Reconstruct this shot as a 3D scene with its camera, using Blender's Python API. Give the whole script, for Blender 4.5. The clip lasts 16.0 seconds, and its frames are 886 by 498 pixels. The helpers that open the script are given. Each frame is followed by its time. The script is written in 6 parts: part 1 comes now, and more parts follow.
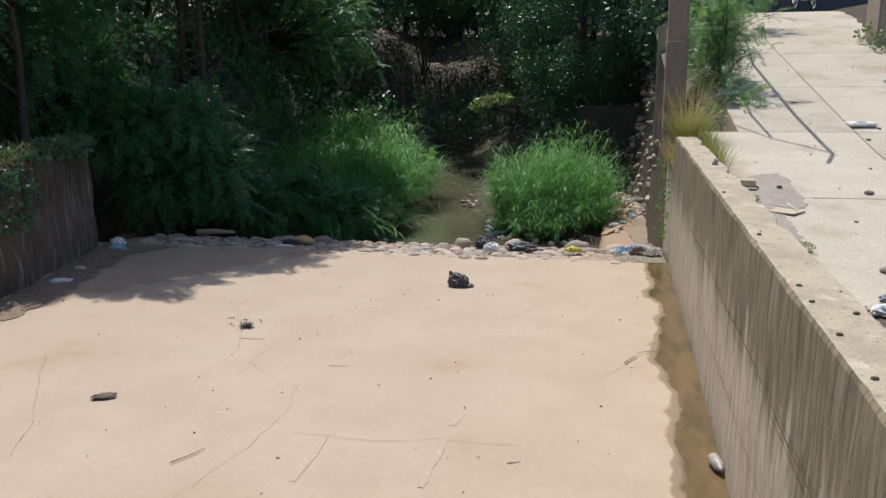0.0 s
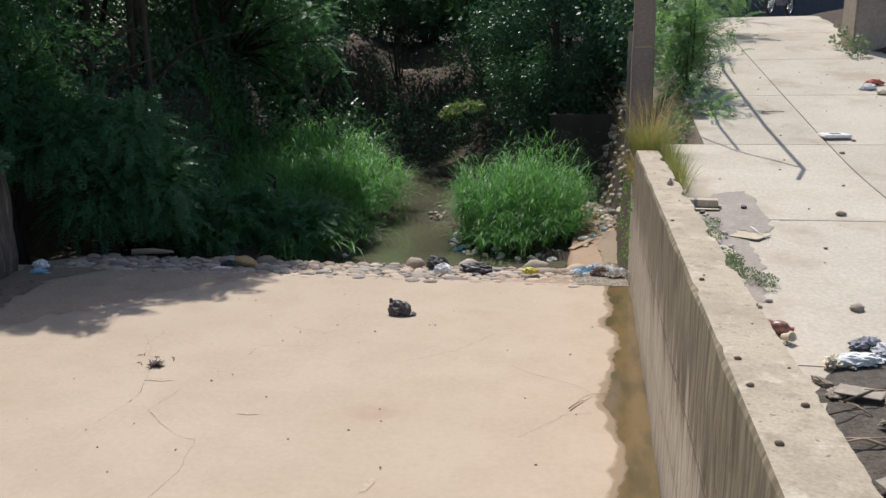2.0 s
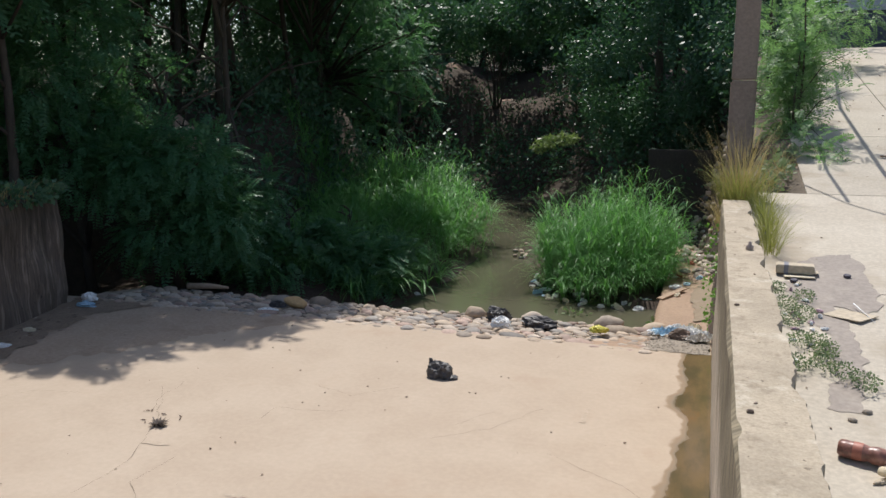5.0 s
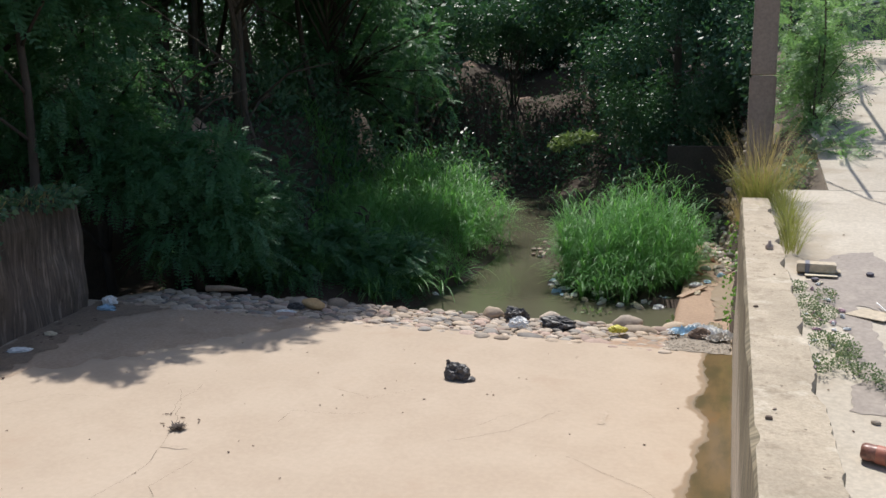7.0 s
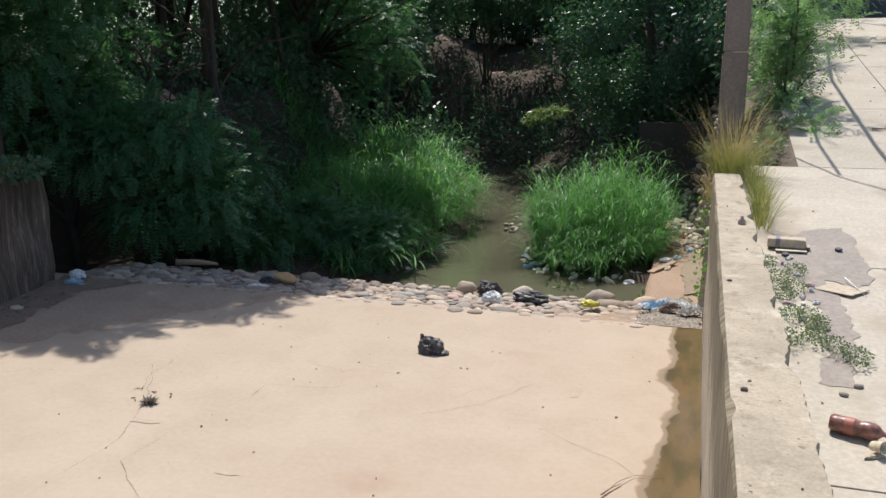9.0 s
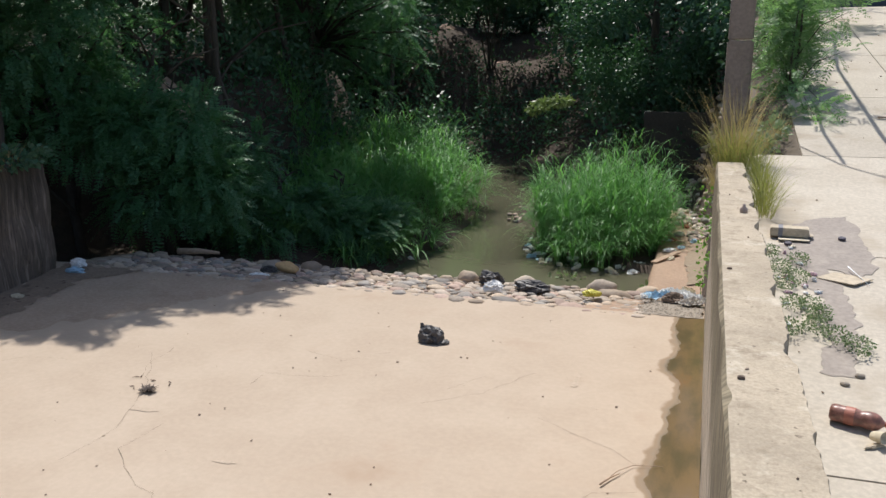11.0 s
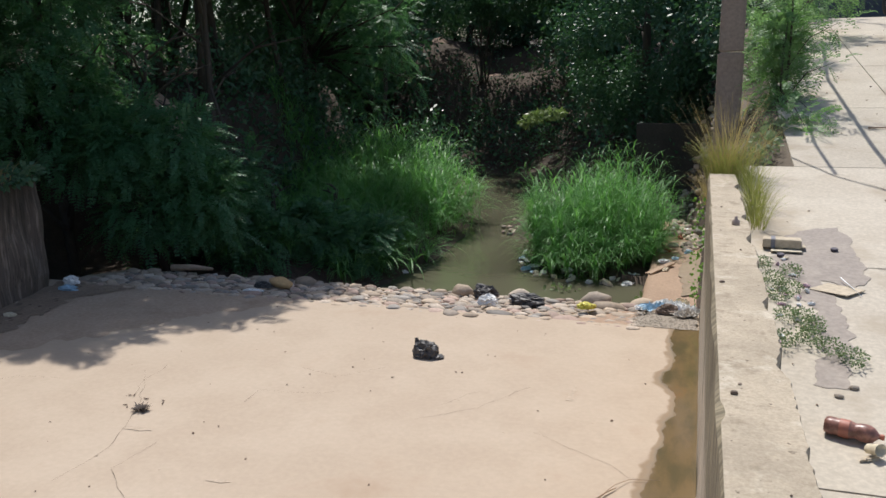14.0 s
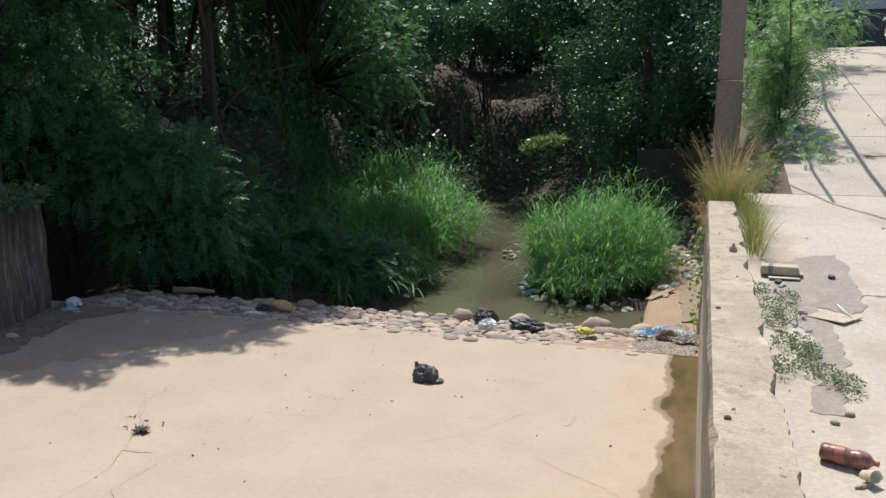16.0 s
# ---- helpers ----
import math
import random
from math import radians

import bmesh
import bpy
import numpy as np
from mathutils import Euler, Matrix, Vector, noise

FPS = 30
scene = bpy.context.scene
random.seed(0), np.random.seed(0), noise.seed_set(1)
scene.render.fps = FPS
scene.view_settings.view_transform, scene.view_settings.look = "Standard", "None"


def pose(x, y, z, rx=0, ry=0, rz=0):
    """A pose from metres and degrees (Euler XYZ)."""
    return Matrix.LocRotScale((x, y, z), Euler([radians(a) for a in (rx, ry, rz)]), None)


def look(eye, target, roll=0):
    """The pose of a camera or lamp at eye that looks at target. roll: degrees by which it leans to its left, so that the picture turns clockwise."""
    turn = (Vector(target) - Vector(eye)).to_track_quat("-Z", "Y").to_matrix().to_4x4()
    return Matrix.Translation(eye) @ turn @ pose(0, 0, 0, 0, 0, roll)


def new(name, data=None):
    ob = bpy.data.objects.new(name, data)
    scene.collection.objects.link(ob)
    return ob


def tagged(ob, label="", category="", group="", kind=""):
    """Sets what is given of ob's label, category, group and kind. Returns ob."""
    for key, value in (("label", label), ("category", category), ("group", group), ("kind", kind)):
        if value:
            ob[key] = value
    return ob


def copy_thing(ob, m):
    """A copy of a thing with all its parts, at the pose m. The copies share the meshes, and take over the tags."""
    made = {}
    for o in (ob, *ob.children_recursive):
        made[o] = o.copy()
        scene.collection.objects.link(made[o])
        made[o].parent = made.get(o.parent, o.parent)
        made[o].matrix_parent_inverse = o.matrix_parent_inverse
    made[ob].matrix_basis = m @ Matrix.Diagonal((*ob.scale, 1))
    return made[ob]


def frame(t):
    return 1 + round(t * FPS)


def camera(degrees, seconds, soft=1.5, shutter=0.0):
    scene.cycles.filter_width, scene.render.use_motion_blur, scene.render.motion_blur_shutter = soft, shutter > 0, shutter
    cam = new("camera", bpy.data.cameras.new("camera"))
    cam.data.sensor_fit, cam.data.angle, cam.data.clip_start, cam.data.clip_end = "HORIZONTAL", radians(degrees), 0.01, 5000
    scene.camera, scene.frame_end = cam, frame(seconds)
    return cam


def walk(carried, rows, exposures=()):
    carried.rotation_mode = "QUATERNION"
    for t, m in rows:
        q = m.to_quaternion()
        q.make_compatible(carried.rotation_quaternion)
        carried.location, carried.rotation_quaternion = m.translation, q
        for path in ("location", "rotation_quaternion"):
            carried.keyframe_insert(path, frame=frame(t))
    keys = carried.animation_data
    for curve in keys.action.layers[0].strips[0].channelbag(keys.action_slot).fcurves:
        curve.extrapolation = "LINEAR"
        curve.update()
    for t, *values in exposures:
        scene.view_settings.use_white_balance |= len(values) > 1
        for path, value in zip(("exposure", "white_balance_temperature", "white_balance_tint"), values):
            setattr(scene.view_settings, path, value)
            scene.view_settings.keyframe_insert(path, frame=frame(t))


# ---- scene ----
cam = camera(57.7, 16.0)
PATH = [
    (0, (-0.768, -1.582, 2.523), (-1.161, 0.321, 2.048), -0.8),
    (0.5, (-0.631, -1.286, 2.496), (-1.078, 0.61, 2.041), -0.8),
    (1, (-0.544, -1.067, 2.537), (-1.0, 0.835, 2.124), -1.5),
    (1.5, (-0.468, -0.954, 2.54), (-0.847, 0.958, 2.095), -1.8),
    (2, (-0.447, -0.744, 2.539), (-0.808, 1.168, 2.076), -0.9),
    (2.5, (-0.39, -0.567, 2.558), (-0.778, 1.347, 2.126), -1.4),
    (3, (-0.273, -0.325, 2.546), (-0.804, 1.551, 2.102), 0.4),
    (3.5, (-0.224, -0.111, 2.571), (-0.715, 1.778, 2.134), 0.4),
    (4, (-0.173, 0.103, 2.584), (-0.672, 1.993, 2.163), -0.9),
    (4.5, (-0.124, 0.262, 2.574), (-0.715, 2.131, 2.176), 0.1),
    (7, (-0.095, 0.336, 2.595), (-0.761, 2.179, 2.198), -1.2),
    (7.5, (-0.09, 0.342, 2.574), (-0.739, 2.183, 2.138), -0.7),
    (8, (-0.104, 0.343, 2.576), (-0.712, 2.195, 2.131), -0.4),
    (8.5, (-0.13, 0.335, 2.584), (-0.725, 2.19, 2.131), -0.5),
    (11, (-0.1, 0.389, 2.556), (-0.705, 2.234, 2.075), -0.5),
    (11.5, (-0.098, 0.389, 2.548), (-0.733, 2.213, 2.029), -0.9),
    (12, (-0.085, 0.403, 2.545), (-0.7, 2.242, 2.055), -0.7),
    (12.5, (-0.086, 0.395, 2.557), (-0.692, 2.239, 2.078), -0.7),
    (13, (-0.082, 0.416, 2.554), (-0.678, 2.267, 2.086), -0.5),
    (13.5, (-0.089, 0.402, 2.565), (-0.686, 2.257, 2.117), -0.5),
    (14, (-0.09, 0.401, 2.572), (-0.685, 2.256, 2.121), -1.0),
    (14.5, (-0.082, 0.402, 2.571), (-0.667, 2.264, 2.136), -0.8),
    (15, (-0.086, 0.398, 2.576), (-0.685, 2.26, 2.156), -0.9),
    (15.5, (-0.08, 0.384, 2.576), (-0.711, 2.237, 2.165), -0.6),
    (16, (-0.065, 0.355, 2.585), (-0.667, 2.221, 2.193), -0.6),
]
EXPOSURES = [(0.0, -0.08), (3.0, -0.06), (4.5, -0.06), (7.0, 0.05), (8.5, 0.09), (11.0, 0.06), (13.0, 0.0), (14.5, -0.02), (16.0, 0.06)]
walk(cam, [(t, look(eye, target, roll)) for t, eye, target, roll in PATH], EXPOSURES)

# ---- light ----
SUN_WAY = Vector((0.20, -0.52, -1.0)).normalized()
world = bpy.data.worlds.new("world")
scene.world = world
world.use_nodes = True
wn = world.node_tree.nodes
sky = wn.new("ShaderNodeTexSky")
sky.sky_type = "NISHITA"
sky.sun_disc = False
sky.sun_elevation = math.asin(-SUN_WAY.z)
sky.sun_rotation = math.atan2(-SUN_WAY.x, -SUN_WAY.y)
sky.air_density, sky.dust_density = 1.0, 1.5
wn["Background"].inputs["Strength"].default_value = 0.13
world.node_tree.links.new(sky.outputs[0], wn["Background"].inputs["Color"])
sun = new("sun", bpy.data.lights.new("sun", "SUN"))
sun.data.energy, sun.data.angle, sun.data.color = 4.25, radians(0.53), (1.0, 0.965, 0.915)
sun.matrix_world = look((-8, 14, 30), Vector((-8, 14, 30)) + SUN_WAY)


# ---- material helpers ----
def shader(name):
    m = bpy.data.materials.new(name)
    m.use_nodes = True
    return m, m.node_tree.nodes, m.node_tree.links, m.node_tree.nodes["Principled BSDF"]


def noise_node(nodes, links, scale, detail=4.0, rough=0.55, stretch=None):
    geo = nodes.new("ShaderNodeNewGeometry")
    tex = nodes.new("ShaderNodeTexNoise")
    tex.inputs["Scale"].default_value = scale
    tex.inputs["Detail"].default_value = detail
    tex.inputs["Roughness"].default_value = rough
    if stretch:
        mp = nodes.new("ShaderNodeMapping")
        mp.inputs["Scale"].default_value = stretch
        links.new(geo.outputs["Position"], mp.inputs["Vector"])
        links.new(mp.outputs["Vector"], tex.inputs["Vector"])
    else:
        links.new(geo.outputs["Position"], tex.inputs["Vector"])
    return tex


def ramp(nodes, links, source, lo, hi):
    r = nodes.new("ShaderNodeMapRange")
    r.interpolation_type = "SMOOTHSTEP"
    r.inputs["From Min"].default_value, r.inputs["From Max"].default_value = lo, hi
    links.new(source, r.inputs["Value"])
    return r.outputs["Result"]


def blend(nodes, links, fac, a, b, mode="MIX"):
    n = nodes.new("ShaderNodeMix")
    n.data_type, n.blend_type = "RGBA", mode
    for value, sock in ((fac, n.inputs[0]), (a, n.inputs[6]), (b, n.inputs[7])):
        if isinstance(value, bpy.types.NodeSocket):
            links.new(value, sock)
        elif isinstance(value, tuple):
            sock.default_value = (*value, 1)
        else:
            sock.default_value = value
    return n.outputs[2]


def relief(nodes, links, bsdf, source, strength, distance):
    b = nodes.new("ShaderNodeBump")
    b.inputs["Strength"].default_value, b.inputs["Distance"].default_value = strength, distance
    links.new(source, b.inputs["Height"])
    links.new(b.outputs["Normal"], bsdf.inputs["Normal"])


def surface(name, base, other, stain=None, coarse=0.8, fine=14.0, rough=0.9, bump=0.3, depth=0.01,
            vary=0.0, stain_at=(0.56, 0.72), stain_scale=0.35, stretch=None, metal=0.0, grainy=0.35):
    """A matt surface: base and other colour in patches, grain, and stains of a third colour."""
    m, n, l, b = shader(name)
    big = noise_node(n, l, coarse, 5, 0.6, stretch)
    small = noise_node(n, l, fine, 6, 0.65, stretch)
    col = blend(n, l, ramp(n, l, big.outputs["Fac"], 0.35, 0.68), base, other)
    grain = ramp(n, l, small.outputs["Fac"], 0.3, 0.75)
    col = blend(n, l, grainy, col, blend(n, l, grain, tuple(c * 0.62 for c in base), tuple(min(1, c * 1.22) for c in other)))
    if stain:
        s = noise_node(n, l, stain_scale, 6, 0.62)
        col = blend(n, l, ramp(n, l, s.outputs["Fac"], *stain_at), col, stain)
    if vary:
        info = n.new("ShaderNodeObjectInfo")
        r = n.new("ShaderNodeMapRange")
        r.inputs["To Min"].default_value, r.inputs["To Max"].default_value = 1 - vary, 1 + vary
        l.new(info.outputs["Random"], r.inputs["Value"])
        hsv = n.new("ShaderNodeHueSaturation")
        l.new(r.outputs["Result"], hsv.inputs["Value"])
        l.new(col, hsv.inputs["Color"])
        col = hsv.outputs["Color"]
    l.new(col, b.inputs["Base Color"])
    b.inputs["Roughness"].default_value, b.inputs["Metallic"].default_value = rough, metal
    relief(n, l, b, small.outputs["Fac"], bump, depth)
    return m


def foliage(name, dark, light, through_col, rough=0.45, share=0.35):
    """Leaves: each its own shade, glossy above, with light coming through."""
    m, n, l, b = shader(name)
    geo = n.new("ShaderNodeNewGeometry")
    col = blend(n, l, geo.outputs["Random Per Island"], dark, light)
    patch = noise_node(n, l, 0.9, 2)
    col = blend(n, l, ramp(n, l, patch.outputs["Fac"], 0.4, 0.7), col, light)
    l.new(col, b.inputs["Base Color"])
    b.inputs["Roughness"].default_value = rough
    b.inputs["Specular IOR Level"].default_value = 0.4
    t = n.new("ShaderNodeBsdfTranslucent")
    t.inputs["Color"].default_value = (*through_col, 1)
    mix = n.new("ShaderNodeMixShader")
    mix.inputs[0].default_value = share
    l.new(b.outputs[0], mix.inputs[1])
    l.new(t.outputs[0], mix.inputs[2])
    l.new(mix.outputs[0], n["Material Output"].inputs["Surface"])
    return m


def plain(name, col, rough=0.6, metal=0.0, vary=0.12, scale=25.0, spec=0.5):
    m, n, l, b = shader(name)
    tex = noise_node(n, l, scale, 4)
    l.new(blend(n, l, ramp(n, l, tex.outputs["Fac"], 0.35, 0.7), tuple(c * (1 - vary) for c in col), tuple(min(1, c * (1 + vary)) for c in col)), b.inputs["Base Color"])
    b.inputs["Roughness"].default_value, b.inputs["Metallic"].default_value = rough, metal
    b.inputs["Specular IOR Level"].default_value = spec
    relief(n, l, b, tex.outputs["Fac"], 0.15, 0.004)
    return m


# ---- materials ----
M_APRON = surface("apron_concrete", (0.455, 0.36, 0.272), (0.50, 0.405, 0.312), (0.41, 0.305, 0.22), coarse=1.6, fine=22, bump=0.05, depth=0.002, stain_at=(0.52, 0.72), stain_scale=0.8, grainy=0.12)
M_ROAD = surface("road_concrete", (0.485, 0.425, 0.342), (0.55, 0.49, 0.402), (0.40, 0.335, 0.255), coarse=1.6, fine=34, bump=0.25, depth=0.004, vary=0.05, stain_at=(0.5, 0.7), stain_scale=1.3, grainy=0.32)
M_JOINT = surface("joint_dirt", (0.12, 0.095, 0.07), (0.18, 0.14, 0.10), fine=40)
M_DAMP = surface("damp_concrete", (0.29, 0.245, 0.21), (0.37, 0.315, 0.265), coarse=5, fine=30, rough=0.7, bump=0.15, depth=0.003)
M_MUD = surface("brown_mud", (0.34, 0.225, 0.15), (0.40, 0.27, 0.18), (0.24, 0.16, 0.105), coarse=1.2, fine=18, rough=0.7, bump=0.6, depth=0.02)
M_SOIL = surface("forest_soil", (0.062, 0.045, 0.033), (0.095, 0.066, 0.047), (0.045, 0.036, 0.024), coarse=0.6, fine=9, bump=0.9, depth=0.05)
M_CLAY = surface("bare_clay", (0.46, 0.31, 0.24), (0.52, 0.37, 0.29), (0.28, 0.18, 0.13), coarse=0.8, fine=8, bump=0.8, depth=0.04)
M_MORTAR = surface("weir_mortar", (0.36, 0.28, 0.21), (0.44, 0.35, 0.26), (0.26, 0.2, 0.14), coarse=2, fine=25, bump=0.8, depth=0.015)
M_STONE = surface("river_stone", (0.37, 0.305, 0.245), (0.45, 0.375, 0.305), coarse=6, fine=30, vary=0.5, bump=0.3, depth=0.004, rough=0.75)
M_STONE_PINK = surface("river_stone_pink", (0.40, 0.285, 0.23), (0.46, 0.34, 0.28), coarse=6, fine=30, vary=0.35, bump=0.3, depth=0.004, rough=0.75)
M_STONE_GREY = surface("river_stone_grey", (0.25, 0.225, 0.20), (0.33, 0.295, 0.26), coarse=6, fine=30, vary=0.45, bump=0.3, depth=0.004, rough=0.7)
M_STONE_WARM = surface("river_stone_warm", (0.42, 0.325, 0.24), (0.48, 0.38, 0.285), coarse=3, fine=30, vary=0.3, bump=0.3, depth=0.004, rough=0.75)
M_GRAVEL = surface("gravel", (0.27, 0.23, 0.185), (0.35, 0.30, 0.245), coarse=6, fine=45, bump=0.5, depth=0.008)
M_POLE = surface("pole_concrete", (0.28, 0.22, 0.18), (0.34, 0.27, 0.22), (0.2, 0.16, 0.13), coarse=1.5, fine=24, bump=0.3, depth=0.005, stain_scale=1.5)
M_BARK = surface("bark", (0.065, 0.052, 0.042), (0.10, 0.08, 0.063), coarse=3, fine=20, bump=0.9, depth=0.02, stretch=(1, 1, 0.25))
M_FROND = foliage("feathery_leaf", (0.045, 0.125, 0.06), (0.10, 0.235, 0.115), (0.15, 0.36, 0.11))
M_BROAD = foliage("broad_leaf", (0.045, 0.105, 0.062), (0.095, 0.19, 0.11), (0.075, 0.2, 0.055), rough=0.42, share=0.24)
M_SHRUB = foliage("shrub_leaf", (0.075, 0.155, 0.065), (0.16, 0.29, 0.12), (0.24, 0.44, 0.13), share=0.45)
M_PALE = foliage("pale_leaf", (0.16, 0.22, 0.08), (0.30, 0.36, 0.16), (0.2, 0.3, 0.08))
M_GRASS = foliage("tall_grass", (0.05, 0.165, 0.052), (0.19, 0.41, 0.14), (0.22, 0.52, 0.11), rough=0.45, share=0.4)
M_DRY = foliage("dry_grass", (0.34, 0.25, 0.10), (0.46, 0.37, 0.17), (0.36, 0.3, 0.12), rough=0.6)
M_STRAW = foliage("green_straw", (0.22, 0.25, 0.06), (0.36, 0.34, 0.1), (0.3, 0.34, 0.08), rough=0.6)
M_WEED = foliage("road_weed", (0.14, 0.19, 0.105), (0.27, 0.32, 0.19), (0.2, 0.3, 0.11), rough=0.6)
M_IVY = foliage("wall_creeper", (0.08, 0.2, 0.03), (0.17, 0.36, 0.06), (0.2, 0.42, 0.06))
M_BLACK = plain("black_plastic", (0.075, 0.07, 0.07), 0.5, vary=0.3)
M_WHITE = plain("white_plastic", (0.8, 0.8, 0.79), 0.5, scale=30)
M_BLUE = plain("blue_plastic", (0.38, 0.56, 0.70), 0.5)
M_YELLOW = plain("yellow_plastic", (0.68, 0.62, 0.10), 0.5)
M_CARD = plain("cardboard", (0.52, 0.44, 0.33), 0.9)
M_TAPE = plain("grey_tape", (0.22, 0.22, 0.26), 0.5)
M_WOOD = plain("weathered_wood", (0.42, 0.30, 0.21), 0.85)
M_RUST = plain("rusty_iron", (0.15, 0.11, 0.085), 0.85, metal=0.2)
M_PET = plain("brown_pet", (0.27, 0.13, 0.10), 0.36, vary=0.35, scale=40)
M_LABEL = plain("red_label", (0.42, 0.16, 0.11), 0.5)
M_CREAM = plain("cream_plastic", (0.68, 0.6, 0.45), 0.6)
M_RUBBER = plain("tyre_rubber", (0.03, 0.03, 0.032), 0.8)
M_CHROME = plain("bare_metal", (0.62, 0.63, 0.65), 0.3, metal=1.0)
M_PAINT = plain("dark_blue_paint", (0.06, 0.07, 0.12), 0.35)
M_BUILDING = surface("grey_render", (0.11, 0.115, 0.135), (0.14, 0.145, 0.165), coarse=0.6, fine=12, bump=0.2)
M_BOARD = surface("pale_render", (0.62, 0.64, 0.66), (0.7, 0.72, 0.73), coarse=0.6, fine=12, bump=0.2)
M_PILLAR = surface("pillar_plaster", (0.36, 0.29, 0.23), (0.45, 0.37, 0.3), (0.25, 0.2, 0.16), coarse=1.4, fine=18, bump=0.5, depth=0.01)


def stained_wall(name, bare, dark, pale, moss):
    """Board-marked concrete: dark run-off from the top edge, pale lime streaks, pits, vertical grain."""
    m, n, l, b = shader(name)
    streak = noise_node(n, l, 1.0, 7, 0.68, (0.6, 8, 0.7))
    board = noise_node(n, l, 1.0, 2, 0.5, (0.6, 11, 0.12))
    fine = noise_node(n, l, 1.0, 8, 0.7, (0.6, 42, 3.2))
    pits = noise_node(n, l, 1.0, 4, 0.6, (0.6, 60, 10))
    lime = noise_node(n, l, 1.0, 6, 0.62, (0.6, 22, 2.4))
    patch = noise_node(n, l, 0.8, 4)
    geo = n.new("ShaderNodeNewGeometry")
    sep = n.new("ShaderNodeSeparateXYZ")
    l.new(geo.outputs["Position"], sep.inputs[0])
    # the run-off tongues hang from the parapet: how far down differs along the wall
    add = n.new("ShaderNodeMath")
    add.operation = "MULTIPLY_ADD"
    add.inputs[1].default_value = 1.7
    l.new(streak.outputs["Fac"], add.inputs[0])
    l.new(sep.outputs["Z"], add.inputs[2])
    col = blend(n, l, ramp(n, l, patch.outputs["Fac"], 0.42, 0.62), bare, moss)
    col = blend(n, l, ramp(n, l, board.outputs["Fac"], 0.42, 0.56), col, tuple(c * 0.82 for c in bare))
    col = blend(n, l, ramp(n, l, lime.outputs["Fac"], 0.50, 0.64), col, pale)
    run = blend(n, l, ramp(n, l, lime.outputs["Fac"], 0.36, 0.66), tuple(c * 0.72 for c in dark), tuple(c * 1.55 for c in dark))
    keep = ramp(n, l, add.outputs[0], 1.55, 1.95)
    col = blend(n, l, keep, col, run)
    col = blend(n, l, 0.6, col, blend(n, l, ramp(n, l, fine.outputs["Fac"], 0.34, 0.52), (0.42, 0.40, 0.36), (1.0, 1.0, 1.0)), "MULTIPLY")
    col = blend(n, l, ramp(n, l, pits.outputs["Fac"], 0.62, 0.7), col, tuple(c * 0.4 for c in dark))
    l.new(col, b.inputs["Base Color"])
    b.inputs["Roughness"].default_value = 0.9
    relief(n, l, b, fine.outputs["Fac"], 0.4, 0.012)
    return m


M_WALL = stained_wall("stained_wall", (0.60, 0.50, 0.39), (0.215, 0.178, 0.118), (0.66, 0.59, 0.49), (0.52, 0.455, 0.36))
# left wall: weathered streaks, all tones darkened to hold its shade
M_SHADEDWALL = stained_wall("old_wall_shaded", (0.16, 0.125, 0.10), (0.075, 0.06, 0.046), (0.27, 0.215, 0.175), (0.10, 0.082, 0.06))


def parapet_mat(name):
    """Worn screed: beige with grey and pale patches, dark pits and crumbs of missing mortar."""
    m, n, l, b = shader(name)
    big = noise_node(n, l, 2.6, 6, 0.65)
    mid = noise_node(n, l, 9.0, 7, 0.7)
    pale = noise_node(n, l, 5.5, 5, 0.6)
    grain = noise_node(n, l, 75.0, 5, 0.7)
    pit = noise_node(n, l, 34.0, 3, 0.55)
    col = blend(n, l, ramp(n, l, big.outputs["Fac"], 0.38, 0.64), (0.50, 0.42, 0.315), (0.40, 0.335, 0.25))
    col = blend(n, l, ramp(n, l, mid.outputs["Fac"], 0.50, 0.68), col, (0.33, 0.27, 0.195))
    col = blend(n, l, ramp(n, l, pale.outputs["Fac"], 0.56, 0.72), col, (0.60, 0.53, 0.42))
    col = blend(n, l, 0.4, col, blend(n, l, ramp(n, l, grain.outputs["Fac"], 0.3, 0.7), (0.55, 0.53, 0.5), (1.15, 1.15, 1.15)), "MULTIPLY")
    col = blend(n, l, ramp(n, l, pit.outputs["Fac"], 0.66, 0.73), col, (0.17, 0.135, 0.095))
    l.new(col, b.inputs["Base Color"])
    b.inputs["Roughness"].default_value = 0.92
    relief(n, l, b, mid.outputs["Fac"], 0.7, 0.016)
    return m


M_WALLTOP = parapet_mat("parapet_concrete")


def water_mat(name, col, rough, bump_scale, bump):
    m, n, l, b = shader(name)
    t1 = noise_node(n, l, bump_scale, 3)
    t2 = noise_node(n, l, 0.35, 3)
    l.new(blend(n, l, ramp(n, l, t2.outputs["Fac"], 0.35, 0.7), col, tuple(c * 0.75 for c in col)), b.inputs["Base Color"])
    b.inputs["Roughness"].default_value = rough
    b.inputs["IOR"].default_value = 1.33
    relief(n, l, b, t1.outputs["Fac"], bump, 0.02)
    return m


M_LEDGEDARK = surface("ledge_dark_brown", (0.25, 0.182, 0.118), (0.30, 0.222, 0.148), coarse=3, fine=30, rough=0.5, bump=0.1, depth=0.003)
M_WATER = water_mat("murky_water", (0.118, 0.114, 0.076), 0.06, 5.0, 0.12)


